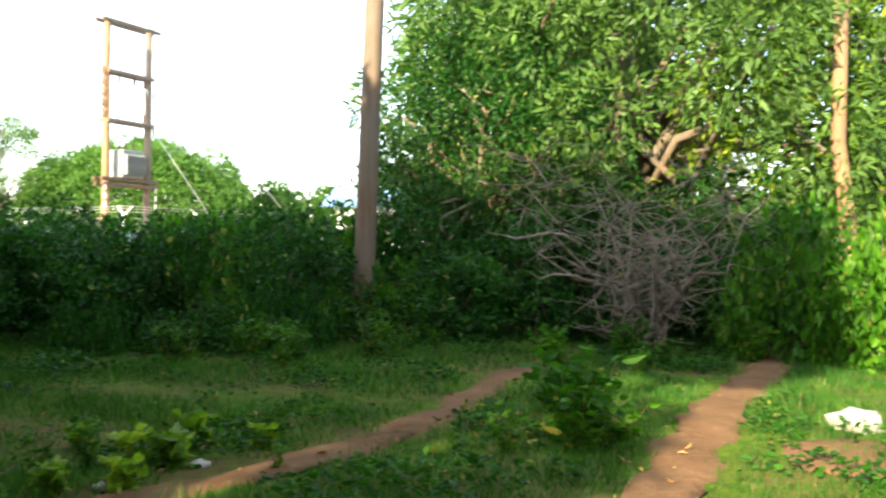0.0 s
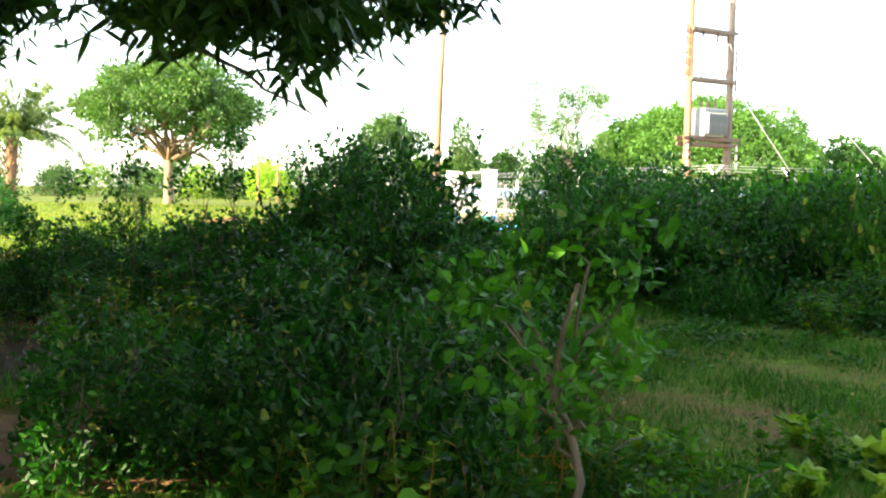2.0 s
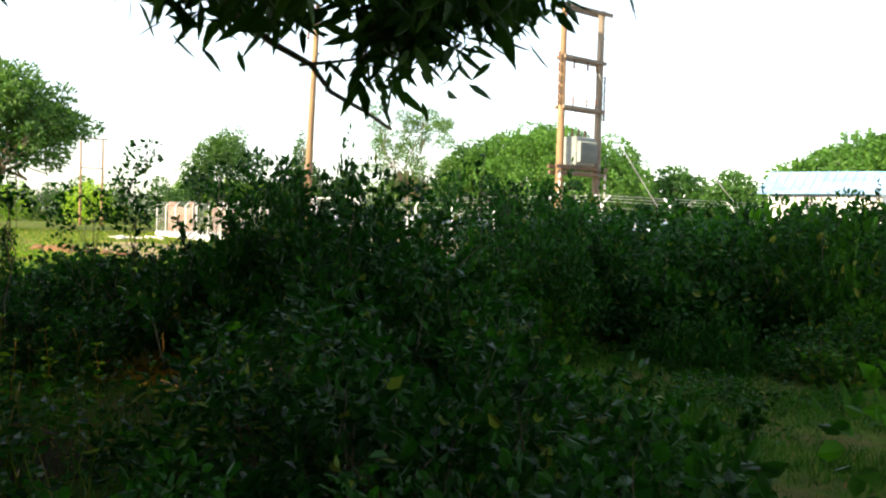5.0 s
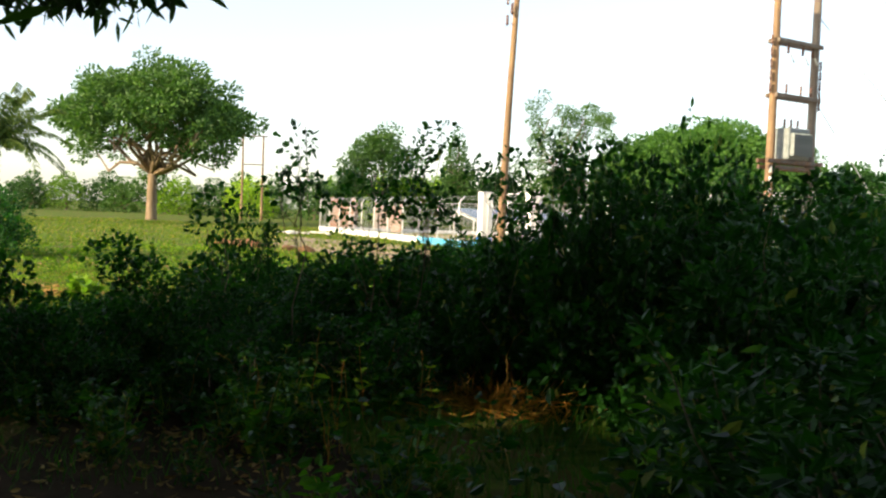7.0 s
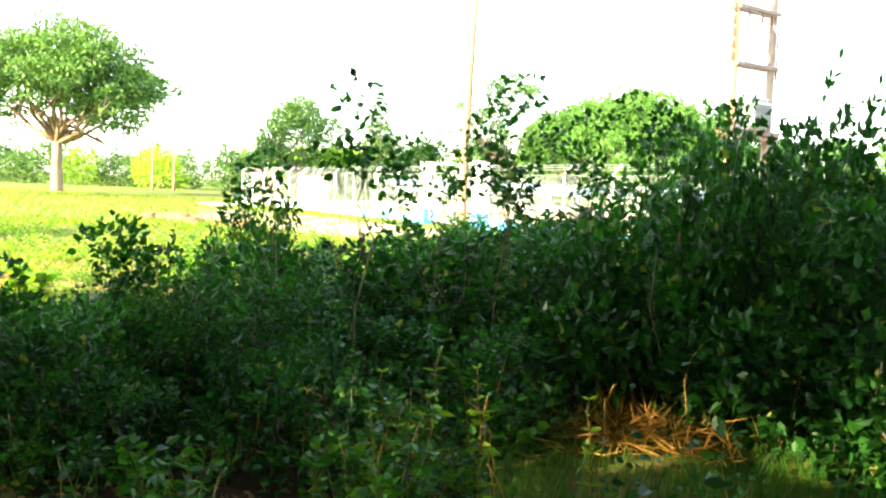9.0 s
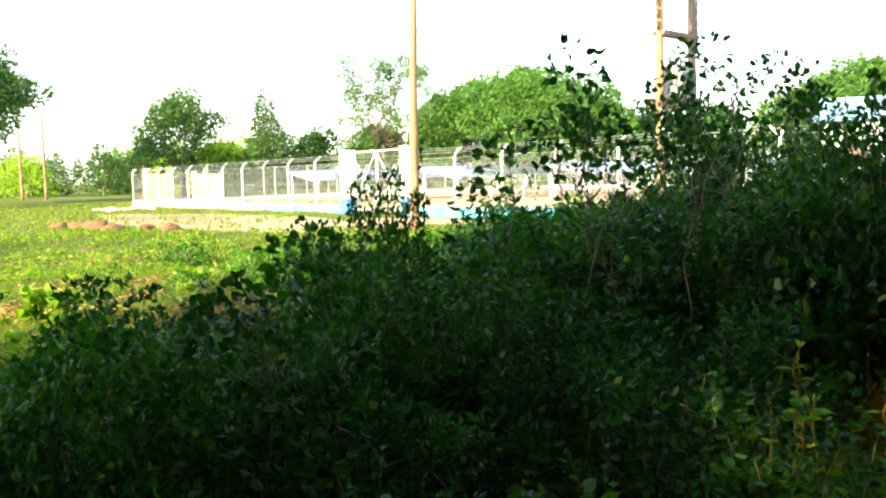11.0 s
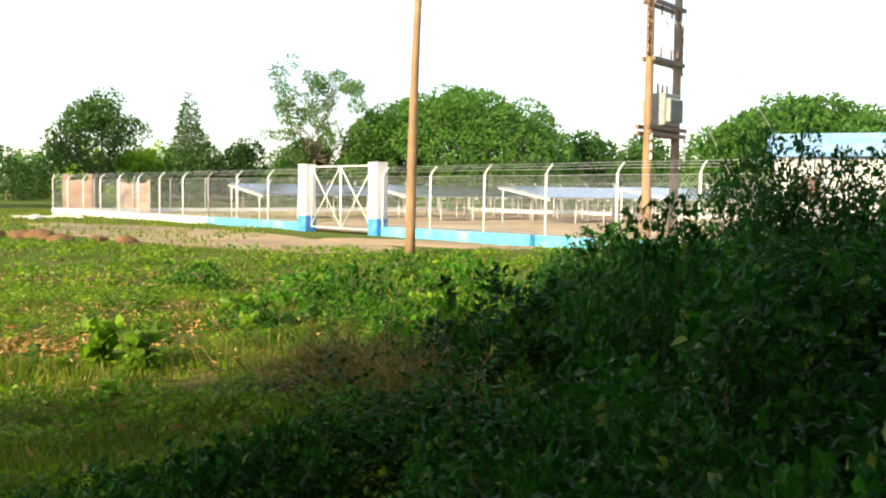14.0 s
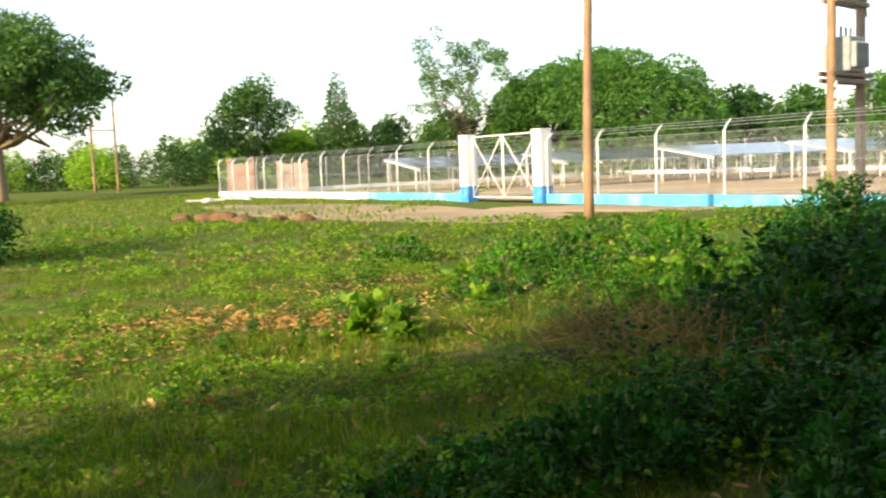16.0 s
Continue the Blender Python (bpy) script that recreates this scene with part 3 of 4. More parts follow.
def crown_tree(name, at, lobes, trunk_r, fork_z, mat, label, seed, n_leaf, size, droop=.2, slim=False, ratio=.45, lean=(0, 0), bark=None, category="tree", shell=.6):
    """Tapered trunk, a limb to every lobe, and a crown of leaves lobe by lobe. Lobes: (x, y, z, rx, rz)."""
    r = np.random.default_rng(seed)
    t = thing(name, label, category, at)
    fork = (lean[0], lean[1], fork_z)
    paths = [[(0, 0, -.2, trunk_r * 1.35), (lean[0] * .1, lean[1] * .1, .25, trunk_r * 1.08), (lean[0] * .6, lean[1] * .6, fork_z * .6, trunk_r * .92), (*fork, trunk_r * .8)]]
    for i, (x, y, z, rx, rz) in enumerate(lobes):
        if i % max(1, len(lobes) // (26 if n_leaf > 12000 else 9)) == 0:
            paths.append(limb(r, fork, (x, y, z - rz * .2), trunk_r * .42, .03, .5))
    bar("trunk", paths, bark or M_BARK, t, 7 if n_leaf > 12000 else 5)
    tot = sum(l[3] ** 2 for l in lobes)
    ch = [lobe_leaves(r, (x, y, z), (rx, rx, rz), max(20, int(n_leaf * rx * rx / tot)), size, droop, slim, shell, ratio) for x, y, z, rx, rz in lobes]
    v, f = join(ch)
    part("crown", mesh("crown", v, f, mat), t)
    return t


def dome(r, w, h, z0, n, lobe, flat=.8, hollow=.75):
    """Lobes spread over a dome of half width w from z0 up to h."""
    out = []
    for i in range(n):
        a = i * 2.39996 + r.uniform(-.3, .3)
        k = (i + .5) / n
        el = math.asin(min(1, k * 1.05))
        s = hollow + (1 - hollow) * r.uniform(0, 1.25)
        rr = lobe * r.uniform(.7, 1.3)
        out.append((math.cos(a) * math.cos(el) * (w - rr * .8) * s, math.sin(a) * math.cos(el) * (w - rr * .8) * s, z0 + math.sin(el) ** flat * (h - z0 - rr * .7) * s, rr, rr * .8))
    return out


r0 = np.random.default_rng(3)
crown_tree("mango_tree", (-1.2, 76, 0), dome(r0, 10.6, 10.1, 1.0, 120, 1.75, .62, .86), .55, 2.4, M_DOME, "broad green mango tree with a dense domed crown", 11, 70000, .34, .5, ratio=.45, shell=.88)
crown_tree("mango_tree", (10.4, 80, 0), dome(r0, 4.0, 7.3, 1.4, 36, 1.1), .35, 2.0, M_DOME, "smaller dark mango tree beside a large one", 12, 7000, .4, .4)
crown_tree("shrub_tree", (5.0, 66, 0), dome(r0, 2.2, 4.4, .8, 18, .8), .15, 1.2, M_TREE, "low bright green tree behind the yard", 13, 3500, .34, .3, category="tree")
crown_tree("mango_tree", (14.6, 78, 0), dome(r0, 3.4, 6.6, 1.2, 30, 1.1), .3, 2.0, M_DOME, "rounded green tree in the distance", 14, 6000, .4, .4)
crown_tree("mango_tree", (24.5, 68, 0), dome(r0, 9.0, 8.8, 1.2, 110, 1.4, .65, .85), .45, 2.2, M_DOME, "wide green tree behind the white building", 15, 32000, .44, .4)
crown_tree("mango_tree", (35, 60, 0), dome(r0, 7.0, 7.4, 1.3, 60, 1.5), .45, 2.2, M_TREE, "wide green tree in the distance", 16, 15000, .42, .4)

# the spreading tree on the lawn
sp = []
r1 = np.random.default_rng(21)
for i in range(64):
    a, k = i * 2.4, math.sqrt((i + .5) / 64)
    x, y = math.cos(a) * 7.6 * k, math.sin(a) * 7.0 * k
    sp.append((x + r1.normal() * .4, y + r1.normal() * .4, 12.4 - 4.6 * k * k + r1.uniform(-1.3, .5), r1.uniform(1.1, 1.8), r1.uniform(.9, 1.3)))
for i in range(40):
    a = r1.uniform(0, 6.28)
    sp.append((math.cos(a) * r1.uniform(3.5, 7.8), math.sin(a) * r1.uniform(3.5, 7.4), r1.uniform(5.2, 9.0), r1.uniform(.8, 1.3), r1.uniform(.6, 1.0)))
for i in range(30):
    a, k = r1.uniform(0, 6.28), math.sqrt(r1.random())
    sp.append((math.cos(a) * 6.6 * k, math.sin(a) * 6.2 * k, r1.uniform(7.0, 11.0), r1.uniform(1.0, 1.6), r1.uniform(.8, 1.2)))
crown_tree("lawn_tree", (-43.6, 57.4, lay(-43.6, 57.4)), sp, .44, 3.8, M_TREE, "large spreading tree with a pale trunk on the lawn", 22, 30000, .44, .25, bark=surface("pale_bark", (.20, .14, .085), (.32, .235, .15), 5, .9, bump=.6, stretch=(1, 1, .25)), shell=.4)
crown_tree("broad_tree", (-32.0, 76, 0), dome(r0, 4.6, 10.0, 2.0, 46, 1.3), .3, 2.4, M_TREE, "bushy grey-green tree behind the yard fence", 23, 10000, .38, .1)
crown_tree("broad_tree", (-24.0, 76, 0), [(r0.normal() * .8 * (1 - k), r0.normal() * .8 * (1 - k), 2.0 + 6.6 * k, 2.1 * (1 - k * .72), 1.1) for k in np.linspace(0, 1, 16)], .16, 2.0, M_TREE, "slender upright green tree behind the fence", 24, 5000, .36, .2)
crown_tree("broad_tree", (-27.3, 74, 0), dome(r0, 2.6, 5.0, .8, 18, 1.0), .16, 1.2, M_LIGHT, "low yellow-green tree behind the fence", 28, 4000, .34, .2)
crown_tree("broad_tree", (-19.6, 77, 0), dome(r0, 2.8, 5.8, .8, 20, 1.0), .2, 1.4, M_MANGO, "low dark rounded tree behind the fence", 25, 4500, .36, .2)
crown_tree("broad_tree", (-13.6, 74, 0), dome(r0, 4.4, 5.6, .6, 30, 1.2), .2, 1.4, M_TREE, "low spreading tree behind the fence", 26, 7000, .36, .2)
th = [(r0.normal() * 2.2, r0.normal() * 2.0, r0.uniform(4.4, 11.0), r0.uniform(.5, 1.0), r0.uniform(.4, .7)) for i in range(62)]
crown_tree("feathery_tree", (-12.4, 71, 0), th, .12, 4.0, M_TREE, "tall thin tree with sparse feathery foliage", 27, 13000, .22, .1, shell=.1)

# the tree line behind the lawn: a few trees built once and copied
LINE = []
for i, (mat, sd) in enumerate(((M_LIGHT, 31), (M_TREE, 32), (M_LIGHT, 33), (M_TREE, 34))):
    LINE.append(crown_tree("hedge_tree", (-60 + i * 9, 96 + i, 0), dome(np.random.default_rng(sd), 3.6, 5.2 + .5 * i, .3, 30, 1.1), .15, 1.2, mat, "low bushy tree in the line behind the lawn", sd, 2500, .44, .2))
    tagged(LINE[-1], group="tree line")
r2 = np.random.default_rng(40)
for i in range(46):
    k = i / 45
    x = -120 + 190 * k
    y = 84 + 26 * math.sin(math.pi * k) + r2.uniform(-4, 5)
    if abs(x + 1) < 6 or -62 < x < -32 and i % 3 == 0:
        y += 10
    o = copy_thing(LINE[int(r2.integers(0, 4))], pose(x, y, -.2, 0, 0, r2.uniform(0, 360)))
    s = r2.uniform(.75, 1.25)
    o.scale = (s * 1.1, s * 1.1, s)


# ---- palm ----
M_PALMTRUNK = surface("palm_trunk", (0.16, 0.075, 0.035), (0.34, 0.19, 0.10), 4, 0.9, (0.10, 0.07, 0.045), 1.5, 0.9, stretch=(1, 1, 0.6))


def palm(at, h, seed):
    """A stout palm: trunk rough with old leaf bases, long feathered fronds that arch over and hang."""
    r = np.random.default_rng(seed)
    t = thing("palm", "stout palm with rough brown trunk and long drooping pale green fronds", "palm tree", at)
    bar("trunk", [[(0, 0, -.2, .42), (.03, 0, h * .4, .34), (.1, .05, h, .40)]], M_PALMTRUNK, t, 10)
    for i in range(26):
        a, z = i * 2.4, h * (.25 + .75 * i / 26)
        p = (math.cos(a) * .34, math.sin(a) * .34)
        bar("leaf_base", [[(p[0] * .8, p[1] * .8, z - .25, .09), (p[0] * 1.3, p[1] * 1.3, z, .07), (p[0] * 1.9, p[1] * 1.9, z + .32, .03)]], M_PALMTRUNK, t, 5)
    for i in range(36):
        a = i * 2.4 + r.uniform(-.2, .2)
        L, up = r.uniform(5.4, 7.4), 1.5 - 1.35 * (i / 36) + r.uniform(-.1, .1)
        spine = []
        for k in np.linspace(0, 1, 11):
            out = L * k * (1 - .18 * k) * math.cos(up * .8)
            spine.append((.1 + math.cos(a) * out, .05 + math.sin(a) * out, h + .1 + math.sin(up) * L * k * .95 - (1.5 + 1.7 * math.cos(up)) * k ** 2.3, .05 * (1 - k) + .008))
        fr = bar("frond", [spine], M_PALM, t, 4)
        n = 170
        sp_ = np.array([q[:3] for q in spine])
        kk = r.uniform(.14, 1, n)
        pos = np.stack([np.interp(kk, np.linspace(0, 1, 11), sp_[:, c]) for c in range(3)], 1)
        tang = np.array([math.cos(a), math.sin(a), 0])
        sd = np.array([-math.sin(a), math.cos(a), 0]) * np.where(r.random(n) > .5, 1, -1)[:, None]
        v, f = leaves(pos, sd * .7 + tang * .5 + np.array([0, 0, -.75]), r.uniform(.7, 1.1, n) * (1.1 - kk * .55), np.full(n, .075), r)
        tagged(part("leaflet_fringe", mesh("leaflet_fringe", v, f, M_PALM), fr), kind="stuff")
    return t


palm((-42.0, 39.8, lay(-42.0, 39.8)), 4.6, 51)


# ---- bushes ----
def bush_mesh(seed, w, h, n, size, ratio=.55, shoots=8, shape=False):
    """Foliage of one bush: separate leafy tufts at the ends of its stems, some hollow between them, loose shoots on top."""
    r = np.random.default_rng(seed)
    ch, stems = [], []
    m = 30
    for i in range(m):
        a, k = i * 2.4 + r.uniform(-.5, .5), math.sqrt((i + .5) / m)
        rr = w * r.uniform(.17, .34)
        top = h * (1 - .5 * k * k) * (r.uniform(.66, 1.0) if i % 3 else r.uniform(.35, .6))
        x, y = math.cos(a) * (w - rr * .5) * k, math.sin(a) * (w - rr * .5) * k
        ch.append(lobe_leaves(r, (x, y, max(rr * .6, top - rr * .7)), (rr, rr, rr * .8), int(n * .62 / m), size, .1, shape, ratio=ratio, shell=.35))
        if i % 2:
            ch.append(lobe_leaves(r, (x * .95, y * .95, top * .42), (rr * 1.3, rr * 1.3, top * .42), int(n * .5 / m), size, .3, shape, ratio=ratio, shell=.6))
            stems.append(limb(r, (x * .25, y * .25, -.1), (x, y, top * .8), .020, .005, .3, 4))
    for i in range(shoots):
        a, k = r.uniform(0, 6.28), r.uniform(.1, .95)
        b = np.array((math.cos(a) * w * .8 * k, math.sin(a) * w * .8 * k, h * r.uniform(.5, .8)))
        e = b + np.array((math.cos(a) * .5, math.sin(a) * .5, 1)) * min(h, 1.5) * r.uniform(.12, .30)
        stems.append(limb(r, b * (.6, .6, .4), e, .008, .002, .3, 4))
        q = int(r.integers(10, 24))
        kk = r.uniform(.2, 1, q)[:, None]
        ch.append(leaves(b + (e - b) * kk, unit(r.normal(size=(q, 3))) + np.array([0, 0, .15]), size * r.uniform(.6, 1.1, q), size * ratio * np.ones(q), r, slim=shape))
    return join(ch), tubes(stems, 4)


BUSHES = []
for i, (w, h, n, size, ratio, mat, text) in enumerate((
        (1.05, 1.35, 2900, .095, .55, M_BUSH, "dense dark green bush with small oval leaves"),
        (1.2, 1.5, 2900, .105, .60, M_BUSH, "dense green bush with broad leaves"),
        (.9, 1.6, 3500, .09, .45, M_BUSH, "upright bushy shrub with fine leaves"),
        (1.1, 1.1, 3100, .100, .6, M_BUSH2, "low spreading yellow-green bush"),
        (1.15, 2.1, 5400, .090, .55, M_BUSH, "tall dense dark green bush with small leaves"),
        (1.25, 2.2, 5300, .100, .6, M_BUSH, "tall dense green bush with oval leaves"),
        (1.2, .6, 2300, .10, .6, M_BUSH, "low creeping green bush"),
        (.5, .36, 900, .055, .6, M_BUSH2, "small sunlit yellow-green shrub in the grass"))):
    (v, f), (sv, sf) = bush_mesh(60 + i, w, h, n, size, ratio, 8, False if i in (4, 5) else "oval")
    b = thing("bush", text, "bush", (0, 0, -50), group="bushes along the way")
    part("foliage", mesh("bush_foliage", v, f, mat), b)
    tagged(part("stem_tangle", mesh("stem_tangle", sv, sf, M_BARK, True), b), kind="stuff")
    BUSHES.append((b, w, h))
used = set()
rb = np.random.default_rng(70)


def bush(kind, x, y, w, h):
    """A bush of half width w and height h."""
    if h / w > 1.55 and kind < 3:
        kind = 4 + (kind % 2)
    if h / w < .75:
        kind = 6 if kind != 3 else 3
    if kind == 3 and h < .6:
        kind = 7
    b, w0, h0 = BUSHES[kind]
    m = pose(x, y, lay(x, y) - .03, 0, 0, rb.uniform(0, 360))
    if kind in used:
        o = copy_thing(b, m)
    else:
        o = b
        o.matrix_basis = m
        used.add(kind)
    o.scale = (w / w0, w / w0, h / h0)
    return o


def row(p0, p1, n, w, h, jitter=.3, kinds=(0, 1, 2), uneven=.12):
    for i in range(n):
        k = i / max(1, n - 1)
        bush(kinds[int(rb.integers(0, len(kinds)))], p0[0] + (p1[0] - p0[0]) * k + rb.uniform(-jitter, jitter), p0[1] + (p1[1] - p0[1]) * k + rb.uniform(-jitter, jitter),
             w * rb.uniform(.85, 1.2), h[0] + (h[1] - h[0]) * k + rb.uniform(-uneven, uneven))


bush(5, -10.9, 12.4, 1.0, 1.9)
bush(4, -12.2, 13.4, 1.2, 2.2)
# near clumps on the camera's side
for k, x, y, w, h in ((1, 7.9, -.9, .75, .95), (0, 7.1, .0, .85, 1.05), (1, 7.5, 1.2, .9, 1.0), (2, 6.3, .9, .9, 1.1), (1, 6.7, 2.7, 1.0, 1.15), (0, 5.9, 3.0, .85, 1.25), (0, 6.75, -1.3, .55, .78), (1, 7.2, -1.15, .5, .8), (1, 8.1, .1, .6, .8)):
    bush(k, x, y, w, h)
bush(4, 6.75, 6.4, .8, 2.15)
bush(4, 4.45, 4.65, .85, 2.25)
bush(5, 5.2, 4.6, .8, 2.3)
bush(4, 4.85, 4.0, .65, 2.05)
row((4.2, 13.0), (6.4, 13.4), 3, 1.0, (2.8, 2.6), .15, (4, 4))
bush(5, 6.9, 7.7, .95, 1.95)
row((12.9, 7.5), (7.4, 7.2), 9, 1.0, (1.45, 1.65), .45, (0, 1, 3, 5), .4)
row((12.4, 9.4), (7.0, 9.0), 8, 1.15, (1.85, 2.0), .5, (0, 1, 3, 5), .32)
row((10.7, 6.3), (8.2, 6.1), 5, .6, (.7, .75), .35, (1, 3, 6), .22)
row((6.0, 3.5), (3.1, 5.2), 5, .95, (1.85, 1.2), .2)
row((4.6, 5.6), (2.6, 7.2), 4, 1.0, (1.6, 1.0), .2)
row((3.2, 3.3), (1.9, 4.4), 3, .75, (.75, .8), .15, (0, 1, 3))
row((2.7, 2.5), (1.4, 3.3), 4, .55, (.75, .95), .15, (0, 1, 2))
row((1.9, 2.0), (1.2, 2.5), 3, .5, (.55, .75), .1, (0, 1))
bush(2, 1.25, 4.6, .5, 1.55)
row((2.6, 4.8), (.75, 6.3), 4, .85, (1.1, .85), .2, (0, 1, 2))
row((2.9, 7.6), (1.7, 8.0), 3, .85, (1.3, 1.0), .15)
row((6.4, 6.2), (4.6, 7.6), 3, .95, (.95, .9), .2, (1, 3))
row((6.2, 8.4), (2.6, 9.4), 5, 1.0, (1.0, 1.1), .2)
bush(2, 1.62, 9.35, .62, 1.22)
bush(0, 2.1, 9.6, .6, 1.0)
bush(1, 1.2, 9.6, .5, .9)
row((6.0, 10.8), (10.2, 12.4), 5, 1.3, (1.7, 2.2))
row((3.4, 11.4), (5.6, 14.2), 4, .9, (.9, 1.3), kinds=(0, 2, 3))
row((1.8, 12.8), (2.8, 13.8), 2, .55, (.8, 1.0), kinds=(3,))
row((8.6, 13.5), (12.0, 16.5), 4, 1.4, (2.1, 2.4))
row((14.4, 7.6), (17.6, 6.4), 4, 1.2, (2.2, 2.2))
row((13.6, 9.4), (19.0, 9.0), 5, 1.4, (2.9, 3.1))
row((17.2, 5.0), (19.2, 2.6), 4, 1.0, (2.0, 2.4), kinds=(3,))
row((-1.8, 10.4), (0.6, 12.2), 4, .6, (.42, .5), kinds=(3,))
row((-.9, 7.4), (.7, 9.6), 6, .42, (.26, .34), .3, (3,))
row((-1.9, 8.8), (.3, 11.4), 6, .45, (.24, .32), .35, (3,))
row((-3.4, 12.6), (1.8, 16.5), 5, .6, (.32, .38), .6, kinds=(3,))

# ---- trees over and beside the way ----
r3 = np.random.default_rng(80)
crown_tree("mango_tree", (17.6, 11.4, 0), dome(r3, 5.8, 9.4, 1.0, 100, 1.05, .8, .8), .28, 2.6, M_TREE, "tall leafy mango tree beside the footpath", 81, 72000, .19, .6, True, .30)
crown_tree("mango_tree", (19.0, 20.8, 0), dome(r3, 5.0, 9.6, 1.0, 70, 1.25, .8, .8), .3, 2.4, M_TREE, "tall green tree behind the bushes", 82, 24000, .34, .4, ratio=.4)
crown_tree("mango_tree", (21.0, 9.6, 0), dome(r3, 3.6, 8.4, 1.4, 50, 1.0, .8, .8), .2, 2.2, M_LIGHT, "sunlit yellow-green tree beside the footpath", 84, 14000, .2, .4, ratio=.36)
crown_tree("shrub_tree", (14.4, 9.8, 0), dome(r3, 2.7, 5.4, .8, 46, .85, .8, .8), .12, 1.4, M_BUSH, "dense dark shrub tree beside the utility pole", 83, 24000, .10, .2)
side = thing("bare_trunk", "slim sunlit tree trunk at the edge of the footpath", "tree trunk", (18.8, 6.5, 0))
bar("trunk", [limb(r3, (0, 0, -.2), (-.35, .2, 8), .13, .08, .03, 8)], M_POLE, side, 9)


def overhead_mango(at, canopy, hangs, seed, label):
    """A mango tree whose crown reaches over the way; hangs are the low boughs (x, y, z, radius)."""
    r = np.random.default_rng(seed)
    t = thing("mango_tree", label, "tree", at)
    bar("trunk", [[(0, 0, -.2, .48), (0, 0, .3, .38), (.05, .1, 1.6, .33), (.1, .2, 2.6, .30)]] +
        [limb(r, (.1, .2, 2.5), (c[0] * .85, c[1] * .85, c[2]), .16, .04, .5, 6) for c in canopy[::3]], M_BARK, t, 9)
    tot = sum(c[3] ** 2 for c in canopy)
    v, f = join([lobe_leaves(r, c[:3], (c[3], c[3], c[4]), int(90000 * c[3] ** 2 / tot), .36, .5, False, .5, .42) for c in canopy])
    part("crown", mesh("crown", v, f, M_MANGO), t)
    for hx, hy, hz, hr in hangs:
        tip = np.array((hx, hy, hz))
        start = tip * (.45, .45, 0) + (0, 0, 3.6)
        paths = [limb(r, start, tip + (0, 0, .5), .035, .015, .15, 6)]
        ends = []
        for i in range(9):
            e = tip + r.normal(size=3) * (hr, hr, hr * .45) + (0, 0, .15)
            paths.append(limb(r, tip + (0, 0, .5), e, .012, .005, .25, 4))
            ends.append(e)
        bough = part("bough", mesh("bough", *tubes(paths, 5), M_BARK, True), t)
        ch = []
        for e in ends:
            n = 30
            pos = e + r.normal(size=(n, 3)) * (.09, .09, .07)
            way = unit(r.normal(size=(n, 3)) * (1, 1, .5)) + np.array([0, 0, -.75])
            ln = r.uniform(.09, .17, n)
            ch.append(leaves(pos, way, ln, ln * .24, r, .12, True))
        v, f = join(ch)
        part("hanging_leaves", mesh("hanging_leaves", v, f, M_MANGO), bough)
    if hangs:
        bar("bare_bough", [limb(r, (1.1, 5.6, 3.0), (1.68, 6.95, 2.06), .03, .014, .08, 5), limb(r, (1.68, 6.95, 2.06), (2.05, 7.48, 1.75), .014, .006, .1, 5), limb(r, (1.8, 7.15, 1.94), (2.22, 7.3, 2.0), .007, .004, .15, 4)], M_BARK, t, 6)
    return t


# places on the ground for the low sun, through gaps cut in unseen crowns
FLECKS = ((14.6, .2, 0, .5), (17.8, 4.2, 1.4, .6), (18.6, 6.3, 2.6, .5), (14.0, 1.4, 0, .2), (9.9, .35, 0, .4), (4.05, 3.4, .25, -.12), (3.35, 2.25, .3, .04), (9.3, -.15, .1, .1), (6.35, -1.3, 0, -.05), (8.1, -1.5, .3, -.1), (5.85, 1.8, .6, -.1))


def gapped(lobes, at):
    """The lobes of a crown standing at a place, without those before a sun fleck."""
    out = []
    for c in lobes:
        free = True
        for x, y, z, wide in FLECKS:
            q = Vector((c[0] + at[0] - x, c[1] + at[1] - y, c[2] - z))
            free = free and (q - to_sun * q.dot(to_sun)).length > c[3] + wide
        if free:
            out.append(c)
    return out


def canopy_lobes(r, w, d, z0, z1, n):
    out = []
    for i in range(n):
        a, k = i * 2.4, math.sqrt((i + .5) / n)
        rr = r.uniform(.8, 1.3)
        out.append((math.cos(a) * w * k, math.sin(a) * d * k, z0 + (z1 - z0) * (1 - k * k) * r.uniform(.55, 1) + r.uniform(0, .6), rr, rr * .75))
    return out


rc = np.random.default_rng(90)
# second and third lobe groups are unseen, added to block sky light
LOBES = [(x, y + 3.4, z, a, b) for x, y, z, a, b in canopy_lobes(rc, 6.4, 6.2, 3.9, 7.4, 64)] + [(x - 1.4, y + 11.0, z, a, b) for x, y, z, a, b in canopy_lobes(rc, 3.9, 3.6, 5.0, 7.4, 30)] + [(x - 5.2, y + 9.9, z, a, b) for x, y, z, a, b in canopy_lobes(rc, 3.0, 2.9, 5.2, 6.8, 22)]
